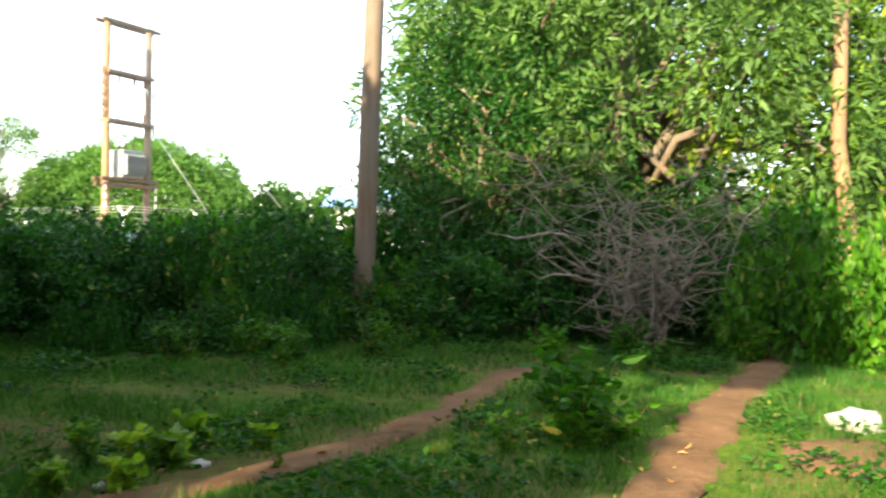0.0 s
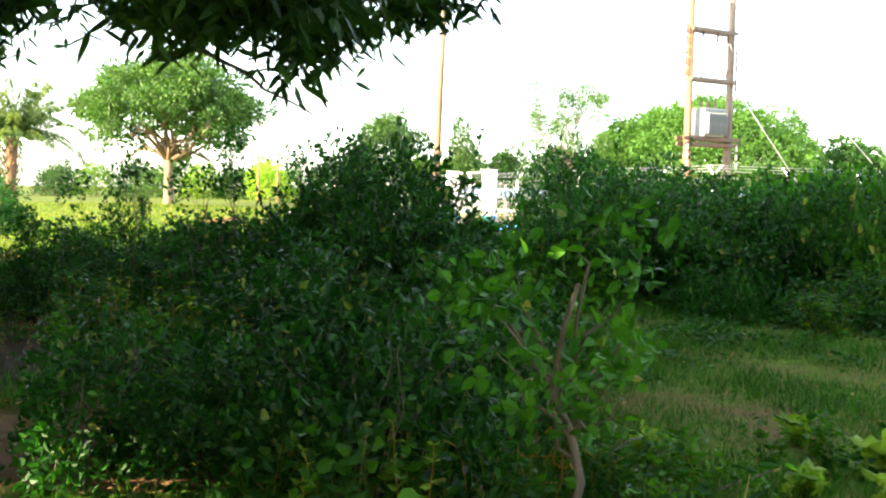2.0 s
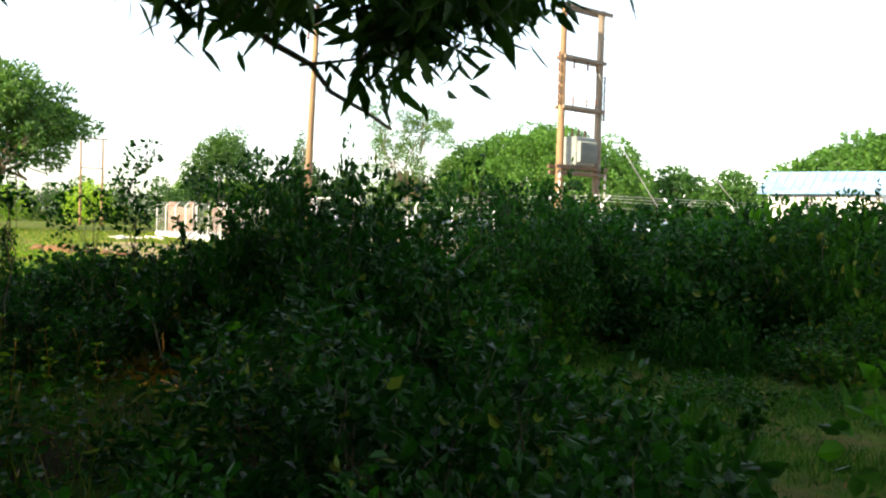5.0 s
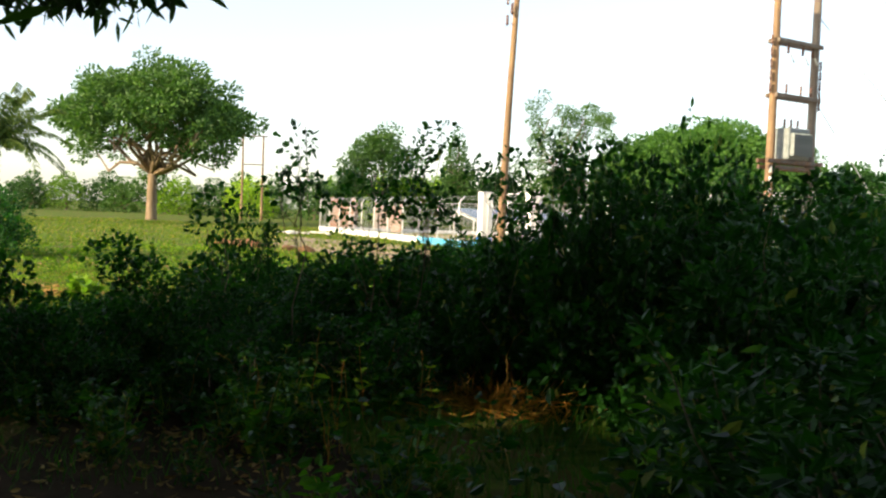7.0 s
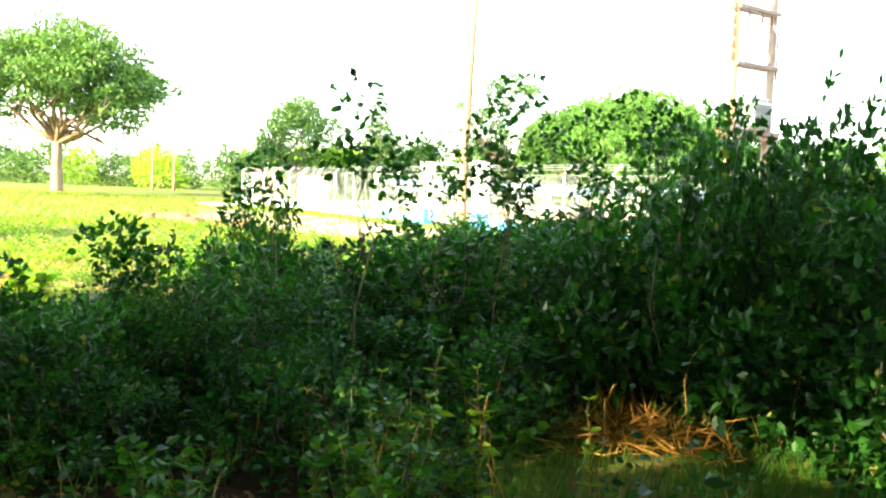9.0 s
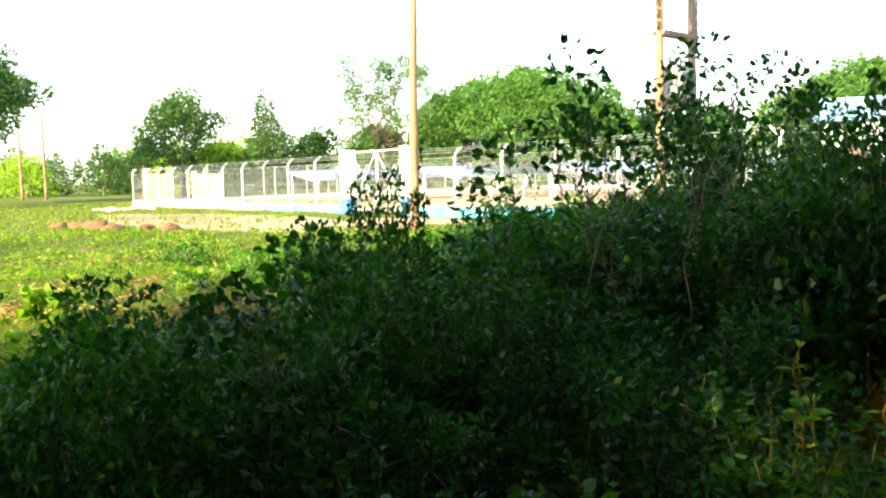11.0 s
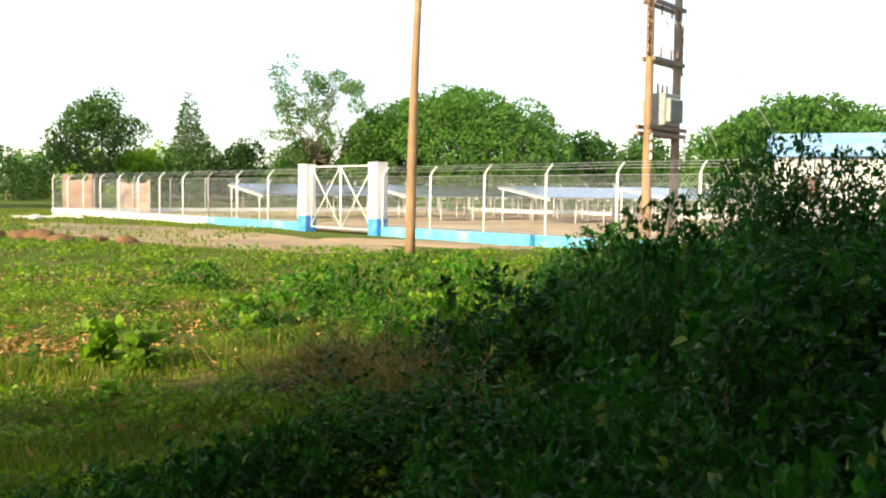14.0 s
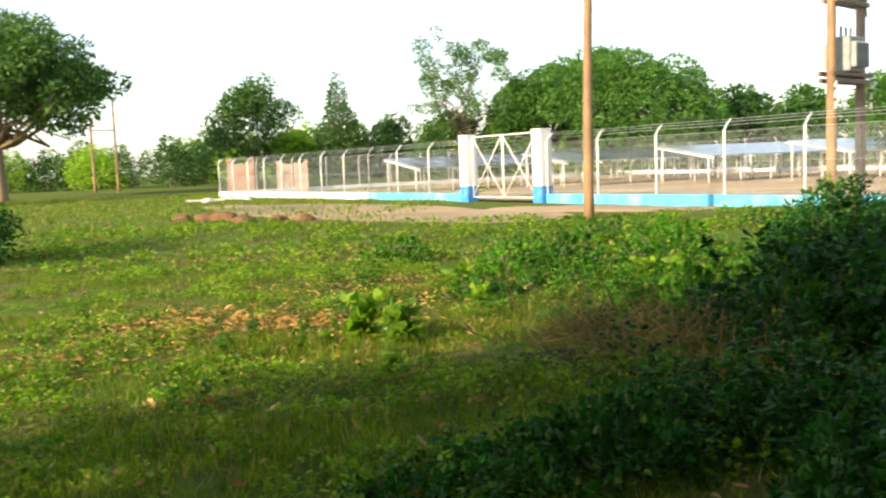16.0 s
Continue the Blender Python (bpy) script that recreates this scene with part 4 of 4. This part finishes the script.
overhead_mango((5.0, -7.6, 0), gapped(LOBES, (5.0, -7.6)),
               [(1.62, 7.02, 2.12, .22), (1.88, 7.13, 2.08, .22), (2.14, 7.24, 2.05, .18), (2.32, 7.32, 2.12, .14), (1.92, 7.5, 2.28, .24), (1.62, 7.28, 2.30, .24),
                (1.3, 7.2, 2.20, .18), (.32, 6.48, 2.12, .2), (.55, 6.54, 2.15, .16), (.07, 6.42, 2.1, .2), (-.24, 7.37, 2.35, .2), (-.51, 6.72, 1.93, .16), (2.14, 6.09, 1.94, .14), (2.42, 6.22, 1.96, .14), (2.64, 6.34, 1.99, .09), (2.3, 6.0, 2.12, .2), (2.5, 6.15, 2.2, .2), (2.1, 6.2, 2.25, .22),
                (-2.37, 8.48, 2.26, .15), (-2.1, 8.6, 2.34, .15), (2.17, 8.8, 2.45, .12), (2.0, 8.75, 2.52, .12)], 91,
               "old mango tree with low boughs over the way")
# unseen trees behind the way, added to block sun and sky
for i, (x, y, k) in enumerate(((-9.1, -10.6, 1.0), (-2.2, -12.4, 1.02), (11.0, -13.0, 1.04), (17.4, -12.0, .95), (-6.0, -18.5, 1.08), (10.0, -19.5, 1.1), (19.5, -19.0, 1.1), (24.0, -9.0, .9), (-3.4, -6.4, .72))):
    crown_tree("mango_tree", (x, y, 0), gapped(dome(np.random.default_rng(94 + i), 4.9 * k, 11.0 * k, .4, 80, 1.5 * k), (x, y)), .4 * k, 2.6 * k, M_MANGO,
               "unseen dense mango tree added to shade the wayside", 95 + i, 18000, .56 * k, .5, ratio=.42)


# ---- near plants ----
def sapling(at, h, seed, spread=.6, sprays=14, low=.5, leaf_n=85, size=.055, mat=None, label="young tree with a thin bare stem and round leaves", thick=1.0):
    """A thin stem with leafy sprays from the height share low upwards."""
    r = np.random.default_rng(seed)
    t = thing("sapling", label, "sapling", at, group="saplings")
    paths = [limb(r, (0, 0, -.1), (.05, .05, h * (low + .3)), .016 * thick, .007 * thick, .15, 6)]
    ch = []
    for i in range(sprays):
        a = r.uniform(0, 6.28)
        k = r.uniform(low, 1.0)
        e = np.array((math.cos(a) * spread * r.uniform(.25, 1), math.sin(a) * spread * r.uniform(.25, 1), h * k))
        paths.append(limb(r, (.04, .04, h * (low * .6 + (k - low) * .7)), e, .007 * thick, .003, .25, 4))
        ch.append(lobe_leaves(r, e, (.16, .16, .13), leaf_n, size, .2, "oval", ratio=.7, shell=.1))
    bar("stem", paths[:1], M_BARK, t, 6)
    for p in paths[1:]:
        bar("twig", [p], M_BARK, t, 5)
    v, f = join(ch)
    part("foliage", mesh("sapling_foliage", v, f, mat or M_BUSH2), t)


sapling((8.88, -1.42, lay(8.88, -1.42)), 1.22, 101, .40, 13, .52, 38, .060, M_SAP, "young tree with a thin reddish stem and broad round leaves", 1.2)
THIN = "thin wild sapling with sparse dark leaves above the bushes"
for i, (x, y, h, sp_, n, low) in enumerate(((3.2, 4.22, 2.05, .28, 9, .62), (2.55, 3.32, 1.95, .16, 5, .7), (2.16, 2.94, 1.42, .26, 9, .4), (1.18, 3.1, 1.0, .2, 8, .35), (1.35, 1.8, .95, .26, 9, .35),
                                            (3.55, 5.2, 2.15, .35, 7, .6), (4.1, 5.6, 2.3, .3, 6, .7), (6.4, 6.9, 2.35, .25, 9, .5), (2.75, 4.2, 1.75, .3, 7, .5))):
    sapling((x, y, lay(x, y)), h, 200 + i, sp_, n, low, 46, .055, M_BUSH, THIN, .5)


def weed(name, seed, h, n, size, ratio, mat, label):
    """A leafy weed: thin stalks with single leaves."""
    r = np.random.default_rng(seed)
    t = thing(name, label, "weed", (0, 0, -50), group="weeds")
    stalks, pos, way = [], [], []
    for i in range(n):
        a = r.uniform(0, 6.28)
        e = np.array((math.cos(a) * h * r.uniform(.1, .6), math.sin(a) * h * r.uniform(.1, .6), h * r.uniform(.55, 1)))
        p = limb(r, (0, 0, -.03), e, .006, .002, .2, 4)
        stalks.append(p)
        for k in range(9):
            q = np.array(p[1 + k % 4][:3]) + r.normal(size=3) * .02
            pos.append(q)
            b = r.uniform(0, 6.28)
            way.append((math.cos(b), math.sin(b), r.uniform(-.3, .6)))
    m = len(pos)
    v, f = leaves(np.array(pos), np.array(way), size * r.uniform(.6, 1.2, m), size * ratio * r.uniform(.8, 1.2, m), r, slim="oval")
    part("foliage", mesh("weed_leaves", v, f, mat), t)
    tagged(bar("stalk_tuft", stalks, M_GRASS, t, 4), kind="stuff")
    return t


W1 = weed("weed", 111, .42, 9, .075, .6, M_BUSH2, "leafy green weed growing in the grass")
W2 = weed("weed", 112, .55, 7, .07, .5, M_BUSH, "thin upright weed with small leaves")
W3 = weed("broadleaf_plant", 113, .60, 18, .15, .5, M_BUSH2, "broad-leaved green plant beside the footpath")
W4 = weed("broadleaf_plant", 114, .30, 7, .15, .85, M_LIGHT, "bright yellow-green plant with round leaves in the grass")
W5 = weed("broadleaf_plant", 115, .50, 8, .088, .7, M_BUSH2, "bright green broad-leaved plant before darker bushes")
W5.matrix_basis = pose(8.15, -1.62, lay(8.15, -1.62), 0, 0, 0)
for i, (x, y, s) in enumerate(((7.75, -1.55, .8), (8.65, -1.05, .7), (8.35, -1.35, .6), (3.42, 1.62, .8), (3.3, 1.9, .6), (5.45, 1.1, .9), (5.95, .9, .8), (3.55, 2.9, .8), (2.3, 3.2, .7), (7.2, -1.0, .7), (6.0, .2, .6), (1.2, 4.0, .8))):
    copy_thing(W5, pose(x, y, lay(x, y), 0, 0, 50 * i)).scale = (s, s, s)
W6 = weed("broadleaf_plant", 116, .62, 12, .14, .42, M_BUSH2, "large-leaved bright green plant at the edge of the way")
W6.matrix_basis = pose(5.78, 1.8, lay(5.78, 1.8), 0, 0, 0)
W6.scale = (1.1, 1.1, 1.2)
for i, (x, y, s) in enumerate(((6.05, 1.9, 1.0), (5.98, 1.5, .8), (5.5, 1.7, .6))):
    copy_thing(W6, pose(x, y, lay(x, y), 0, 0, 70 + 80 * i)).scale = (s, s, s)


def stalk_weed(seed, h, label):
    """One upright pale stem with pairs of pointed leaves."""
    r = np.random.default_rng(seed)
    t = thing("weed", label, "weed", (0, 0, -50), group="weeds")
    stem = limb(r, (0, 0, -.03), (.05, .03, h), .006, .003, .12, 7)
    bar("stem", [stem], M_STRAW, t, 5)
    pos, way, ln = [], [], []
    for i in range(1, 8):
        a = i * 1.6 + r.uniform(-.3, .3)
        for q in (0, math.pi):
            pos.append(stem[i][:3])
            way.append((math.cos(a + q), math.sin(a + q), r.uniform(.0, .5)))
            ln.append((.13 - .009 * i) * r.uniform(.8, 1.15))
    ln = np.array(ln)
    v, f = leaves(np.array(pos), np.array(way), ln, ln * .42, r, slim="oval")
    part("foliage", mesh("stalk_leaves", v, f, M_LIGHT), t)
    return t


W7 = stalk_weed(117, .62, "upright weed with a pale stem and pairs of bright leaves")
W7.matrix_basis = pose(3.32, 2.28, lay(3.32, 2.28), 0, 0, 0)
for i, (x, y, s) in enumerate(((3.6, 2.1, .8), (3.05, 2.45, .75), (3.5, 2.7, .8), (3.75, 1.8, .6), (3.15, 1.95, .65), (2.75, 2.2, .6), (4.05, 2.5, .7), (8.3, -1.45, .75), (8.0, -1.65, .6), (8.45, -1.6, .7))):
    copy_thing(W7, pose(x, y, lay(x, y), 0, 0, 77 * i)).scale = (s, s, s)
W3.matrix_basis = pose(12.75, .75, lay(12.75, .75), 0, 0, 20)
W4.matrix_basis = pose(-2.5, 6.45, lay(-2.5, 6.45), 0, 0, 0)
W4.scale = (.9, .9, 1.25)
copy_thing(W4, pose(-2.15, 6.3, lay(-2.15, 6.3), 0, 0, 130)).scale = (.8, .8, 1.1)
rw = np.random.default_rng(120)
W1.matrix_basis, W2.matrix_basis = pose(9.8, 5.0, 0), pose(3.4, 1.6, 0)


def sow(n, p0, p1, wide, kinds, s0=.7, s1=1.3):
    for i in range(n):
        k = rw.random()
        x = p0[0] + (p1[0] - p0[0]) * k + rw.normal() * wide
        y = p0[1] + (p1[1] - p0[1]) * k + rw.normal() * wide
        o = copy_thing(kinds[int(rw.integers(0, len(kinds)))], pose(x, y, lay(x, y), 0, 0, rw.uniform(0, 360)))
        s = rw.uniform(s0, s1)
        o.scale = (s, s, s)


sow(16, (12.8, 5.4), (8.6, 5.2), .35, (W1, W2, W1))
sow(10, (13.6, 4.6), (16.4, 4.6), .4, (W1, W3), .6, 1.0)
sow(5, (12.5, .4), (13.2, 1.4), .22, (W1, W3), .5, .8)
sow(16, (8.2, -1.7), (9.6, -.4), .3, (W1, W2), .5, 1.0)
sow(22, (9.0, -.4), (10.6, .7), .25, (W1, W4, W1), .4, .8)
sow(34, (7.2, -.9), (1.2, 3.2), .35, (W1, W2, W2, W1), .5, 1.1)
sow(14, (5.0, 1.0), (2.6, 2.2), .3, (W1, W2, W2), .5, .9)
sow(26, (1.0, 2.3), (3.0, 1.1), .35, (W1, W2), .5, .9)
sow(26, (0.3, 4.2), (-.4, 8.5), .5, (W1, W2), .4, .9)
sow(22, (-3.0, 9.0), (1.0, 15.0), .9, (W1, W4), .5, .9)
sow(46, (-3.2, 6.4), (.6, 12.5), 1.2, (W1, W1, W4), .25, .55)
sow(30, (-1.2, 8.2), (1.8, 11.0), .7, (W1, W4), .5, .9)
sow(12, (-5.0, 5.0), (-1.0, 9.0), 1.0, (W1,), .3, .6)

# low weedy bushes, also added to darken the ground where shade falls
row((-1.3, 3.1), (-.1, 4.3), 4, .5, (.22, .26), .15, (0, 1))
row((1.2, 3.2), (.3, 4.2), 4, .55, (.72, .42), .15, (0, 1))
bush(1, .4, 3.0, .5, .66)
bush(0, .42, 1.3, .42, .9)
bush(1, .88, 1.5, .48, 1.05)
bush(0, .75, 1.95, .55, 1.1)
row((0.9, 5.8), (.1, 7.6), 4, .5, (.46, .40), .15, (3,))
row((-.2, 7.6), (-.9, 9.0), 3, .4, (.30, .26), .2, (3,))
# the dead shrub
dead = thing("dead_shrub", "tangled grey leafless shrub before dark bushes", "shrub", (15.2, 5.5, lay(15.2, 5.5)))
rd = np.random.default_rng(130)
for i in range(16):
    a = rd.uniform(0, 6.28)
    e = np.array((math.cos(a) * rd.uniform(.4, 1.9), math.sin(a) * rd.uniform(.3, 1.1), rd.uniform(1.0, 2.5)))
    main = limb(rd, (rd.normal() * .25, rd.normal() * .2, -.1), e, .030, .008, .4, 6)
    paths = [main]
    for k in range(36):
        b = np.array(main[int(rd.integers(2, 7))][:3])
        paths.append(limb(rd, b, b + rd.normal(size=3) * (.38, .38, .26) + (0, 0, .05), .007, .002, .4, 3))
    bar("branch", paths, M_TWIG, dead, 4)
for x0, x1, y, z in ((13.1, 14.4, 5.0, 1.45), (13.6, 14.6, 4.9, 1.0)):
    st = thing("dead_branch", "bare pale branch leaning out of the dead shrub", "branch", (x0, y, z), group="dead branches")
    bar("branch", [limb(rd, (0, 0, 0), (x1 - x0, .5, -.12), .008, .022, .2, 5)], M_TWIG, st, 5)


def straw_heap(at, seed, n, size, mat, label):
    """Loose dry stalks, most lying flat, some standing."""
    r = np.random.default_rng(seed)
    pos = np.concatenate([r.normal(size=(n, 2)) * (.32, .18) * size, r.uniform(0, .16, (n, 1)) * size], 1)
    way = np.concatenate([r.normal(size=(n, 2)), np.abs(r.normal(size=(n, 1))) * .8], 1)
    v, f = leaves(pos, way, r.uniform(.12, .42, n) * size * np.where(r.random(n) > .9, 1.8, 1), np.full(n, .009), r)
    tagged(new("straw_heap", mesh("straw_heap", v, f, mat)), label, "dry grass", kind="stuff").location = (*at, lay(*at))


straw_heap((4.15, 3.45), 141, 330, .75, M_STRAW, "tuft of dry orange straw among bushes")
straw_heap((3.92, 3.2), 147, 110, .7, M_STRAW, "orange dry straw lying between weeds")
straw_heap((4.45, 3.25), 142, 90, .55, M_STRAW, "loose dry straw below the bushes")
straw_heap((-.55, 6.0), 148, 520, 1.3, M_DEADLEAF, "tangle of dead brown stalks in the meadow")
straw_heap((-.35, 5.3), 143, 300, .9, M_DEADLEAF, "dead brown stalks in the grass")
straw_heap((.2, 5.0), 144, 160, .8, M_DEADLEAF, "dead brown stalks at the bush's foot")
straw_heap((8.6, -.4), 145, 60, .6, M_STRAW, "few dry stalks at the young tree's foot")
for i, (x, y, a, L) in enumerate(((8.6, -.45, 40, .45), (8.85, -.3, 110, .4), (8.4, -1.2, 75, .4), (9.25, -.55, 10, .3), (10.1, .3, 160, .3), (3.6, 3.6, 170, .8))):
    s = thing("dry_stick", "pale dry stick lying in the grass", "stick", (x, y, lay(x, y) + .02), a, group="dry sticks")
    bar("stick", [limb(rd, (0, 0, 0), (L, 0, .16), .008, .004, .2, 5)], M_TWIG, s, 5)

rs = np.random.default_rng(146)
for x, y, h in ((3.3, 1.75, .55), (3.75, 1.9, .6), (4.1, 2.2, .65), (3.0, 2.1, .5), (2.5, 2.2, .45), (3.9, 1.5, .4), (8.75, -1.0, .5), (8.5, -1.3, .45), (4.4, 2.7, .7), (3.5, 2.5, .6), (1.6, 3.0, .5)):
    s = thing("dry_stalk", "thin bent pale stalk standing among weeds", "stalk", (x, y, lay(x, y) - .02), rs.uniform(0, 360), group="dry stalks")
    bar("stalk", [limb(rs, (0, 0, 0), (.06, .02, h * .75), .0035, .003, .2, 4) + [(.11, .03, h * .90, .0022), (.19, .04, h * .99, .0015)]], M_STRAW, s, 4)
# litter of dead leaves, stones, rubble
def leaf_litter(at, rx, ry, n, seed, label, size=1.0):
    r = np.random.default_rng(seed)
    xy = r.normal(size=(n, 2)) * (rx, ry) + at
    pos = np.array([(x, y, lay(x, y) + .035) for x, y in xy])
    way = np.concatenate([r.normal(size=(n, 2)), r.uniform(-.1, .5, (n, 1))], 1)
    v, f = leaves(pos, way, size * r.uniform(.03, .075, n), size * r.uniform(.012, .03, n), r, .3, "oval")
    tagged(new("dead_leaves", mesh("dead_leaves", v, f, M_DEADLEAF)), label, "dead leaves", kind="stuff")


leaf_litter((-3.8, 6.9), 1.0, .5, 900, 151, "scatter of brown dead leaves on the soil")
leaf_litter((-4.6, 5.6), .5, .3, 150, 152, "scatter of dry brown leaves in the grass")
leaf_litter((-3.9, 7.2), .55, .3, 500, 181, "thick patch of pale fallen leaves in the meadow", 1.25)
leaf_litter((-3.3, 9.6), .9, .35, 420, 182, "brown dead leaves among meadow herbs", 1.1)
leaf_litter((-5.2, 12.6), 1.6, .5, 420, 183, "dry brown leaves across the meadow", 1.3)
leaf_litter((-2.8, 5.6), 2.1, 1.2, 520, 153, "thin litter of dry leaves in the grass")
leaf_litter((-1.6, 4.3), .9, .5, 26, 157, "few large pale fallen leaves in shaded grass", 1.9)
leaf_litter((-2.6, 8.6), .7, .3, 260, 158, "brown dead leaves between tufts of grass")
leaf_litter((-6.5, 10), 2.4, 1.6, 220, 154, "thin litter of dry leaves on the meadow")
leaf_litter((3.2, 1.4), 1.2, .5, 700, 156, "brown dead leaves on dark soil")
leaf_litter((6.1, -1.0), .7, .4, 240, 159, "brown dead leaves on reddish soil")
leaf_litter((11.5, .6), 1.4, .8, 90, 155, "thin litter of dry leaves beside the path")


def rock(name, at, s, mat, label, category, seed, flat=.6, group=""):
    bm = bmesh.new()
    bmesh.ops.create_icosphere(bm, subdivisions=2, radius=1.0)
    for v in bm.verts:
        v.co *= 1 + .35 * noise.noise(v.co * 1.3 + Vector((seed, 0, 0)))
        v.co.z = max(v.co.z * flat, -.25)
    me = bpy.data.meshes.new(name)
    bm.to_mesh(me)
    bm.free()
    me.materials.append(mat)
    ob = tagged(new(name, me), label, category, group)
    ob.matrix_basis = pose(at[0], at[1], lay(*at[:2]) + .1 * s, 0, 0, seed * 40) @ Matrix.Scale(s, 4)


for i, (x, y, s) in enumerate(((-11.2, 23.4, .45), (-10.5, 22.9, .36), (-11.9, 23.7, .40), (-9.6, 23.2, .28), (-8.7, 22.8, .3), (-13.0, 24.4, .3))):
    rock("soil_mound", (x, y), s, M_SOIL, "small heap of dug brown soil on the meadow", "soil heap", i, .55, "soil heaps")
for i, (x, y, s) in enumerate(((14.9, .75, .20), (15.1, .95, .13), (10.35, .2, .06), (-19.0, 38.8, .3), (9.9, -.3, .05))):
    rock("stone", (x, y), s, M_STONE, "pale rounded stone lying on the ground", "stone", i + 20, .6, "stones")
for i, (x, y, a) in enumerate(((-19.6, 42.9, -30), (-18.4, 41.6, -52), (-20.2, 41.0, 12))):
    slab = thing("fallen_post", "fallen pale concrete post lying before the fence", "post", (x, y, lay(x, y) + .07), a, group="fallen posts")
    box("shaft", (1.9, .14, .12), (0, 0, 0), M_STONE, slab, .015)


# ---- grass ----
def turf(name, n, region, h, seed, label, width=.007, bare=-.14, mat=None):
    """Single blades thrown over a region of the plan."""
    r = np.random.default_rng(seed)
    x0, x1, y0, y1 = region
    xy = np.stack([r.uniform(x0, x1, n), r.uniform(y0, y1, n)], 1)
    clump = np.array([noise.noise(Vector((x * .9, y * .9, seed))) for x, y in xy])
    keep = clump + r.normal(size=n) * .25 > bare
    for line, w in ((TRAIL_A, .3), (TRAIL_B, .34)):
        for a, b in zip(line[:-1], line[1:]):
            a, b = np.array(a), np.array(b)
            t = np.clip(((xy - a) @ (b - a)) / ((b - a) @ (b - a)), 0, 1)
            keep &= np.linalg.norm(xy - (a + t[:, None] * (b - a)), axis=1) > w * r.uniform(.35, 1.15, n)
    keep &= ((xy[:, 0] - 6.3) / 1.5) ** 2 + ((xy[:, 1] + 1.1) / .9) ** 2 > r.uniform(.5, 1.1, n)
    xy, clump = xy[keep], clump[keep]
    pos = np.array([(x, y, lay(x, y) - .01) for x, y in xy])
    m = len(pos)
    way = np.concatenate([r.normal(size=(m, 2)) * .45, np.ones((m, 1))], 1)
    ln = h * r.uniform(.4, 1.3, m) * (1 + 1.1 * np.clip(clump, -.55, .8))
    side = unit(np.concatenate([r.normal(size=(m, 2)), np.zeros((m, 1))], 1))
    tip = pos + unit(way) * ln[:, None]
    v = np.stack([pos - side * width * .5, pos + side * width * .5, tip], 1).reshape(-1, 3)
    f = np.arange(m * 3).reshape(m, 3)
    tagged(new(name, mesh(name, v, f, mat or M_GRASS)), label, "grass", kind="stuff")


def herbs(n, region, size, seed, label, mat, tall=.12, bare=.0):
    """Small round-leaved meadow herbs in patches between the grass."""
    r = np.random.default_rng(seed)
    x0, x1, y0, y1 = region
    xy = np.stack([r.uniform(x0, x1, n), r.uniform(y0, y1, n)], 1)
    clump = np.array([noise.noise(Vector((x * 1.1, y * 1.1, seed))) + .6 * noise.noise(Vector((x * 3.1, y * 3.1, seed))) for x, y in xy])
    clump += .5 * np.array([noise.noise(Vector((x * .33, y * .33, seed + 5))) for x, y in xy])
    keep = clump + r.normal(size=n) * .12 > bare
    for line, w in ((TRAIL_A, .3), (TRAIL_B, .34)):
        for a, b in zip(line[:-1], line[1:]):
            a, b = np.array(a), np.array(b)
            t = np.clip(((xy - a) @ (b - a)) / ((b - a) @ (b - a)), 0, 1)
            keep &= np.linalg.norm(xy - (a + t[:, None] * (b - a)), axis=1) > w * r.uniform(.6, 1.2, n)
    xy, clump = xy[keep], clump[keep]
    m = len(xy)
    hi = tall * np.clip(.35 + 1.3 * clump, .15, 1.5) * r.uniform(.25, 1.1, m)
    pos = np.array([(x, y, lay(x, y) + h) for (x, y), h in zip(xy, hi)])
    way = np.concatenate([r.normal(size=(m, 2)), r.uniform(-.25, .55, (m, 1))], 1)
    ln = size * r.uniform(.5, 1.4, m)
    v, f = leaves(pos, way, ln, ln * r.uniform(.45, .8, m), r, slim="oval")
    tagged(new("meadow_herbs", mesh("meadow_herbs", v, f, mat)), label, "herbs", kind="stuff")


turf("grass", 120000, (6.5, 17.5, -2.2, 7.0), .10, 161, "short uneven green grass beside the footpath", .009, -.45, M_LUSH_SHADED)
# shaded herbs take the darker sapling leaf, so shade is in the colour
herbs(60000, (6.8, 16.8, -1.8, 6.8), .050, 171, "low herbs in shaded grass, shade in their dark green", M_SAP, .12, .30)
turf("grass", 150000, (-9.0, 3.0, 2.0, 11.5), .075, 162, "sunlit meadow grass with dry tips", .007)
herbs(95000, (-7.5, 2.6, 2.4, 11.5), .036, 172, "low sunlit meadow herbs between grass", M_HERB_SUNLIT, .12, .16)
herbs(32000, (-14.0, 4.0, 11.0, 20.5), .075, 173, "patches of meadow herbs further off", M_HERB_SUNLIT, .16, .2)
turf("grass", 34000, (-3.6, 0.6, 2.4, 7.6), .10, 166, "rank meadow grass in dark and light tufts", .010, -.05)
turf("grass", 60000, (-18.0, 5.0, 11.0, 22.0), .085, 163, "sunlit meadow grass further off", .018)
turf("grass", 60000, (-48.0, -6.0, 18.0, 56.0), .13, 164, "distant lawn grass", .05)
turf("grass", 22000, (1.0, 8.5, -1.4, 5.0), .15, 165, "rank grass under the bushes", .009, mat=M_LUSH_SHADED)
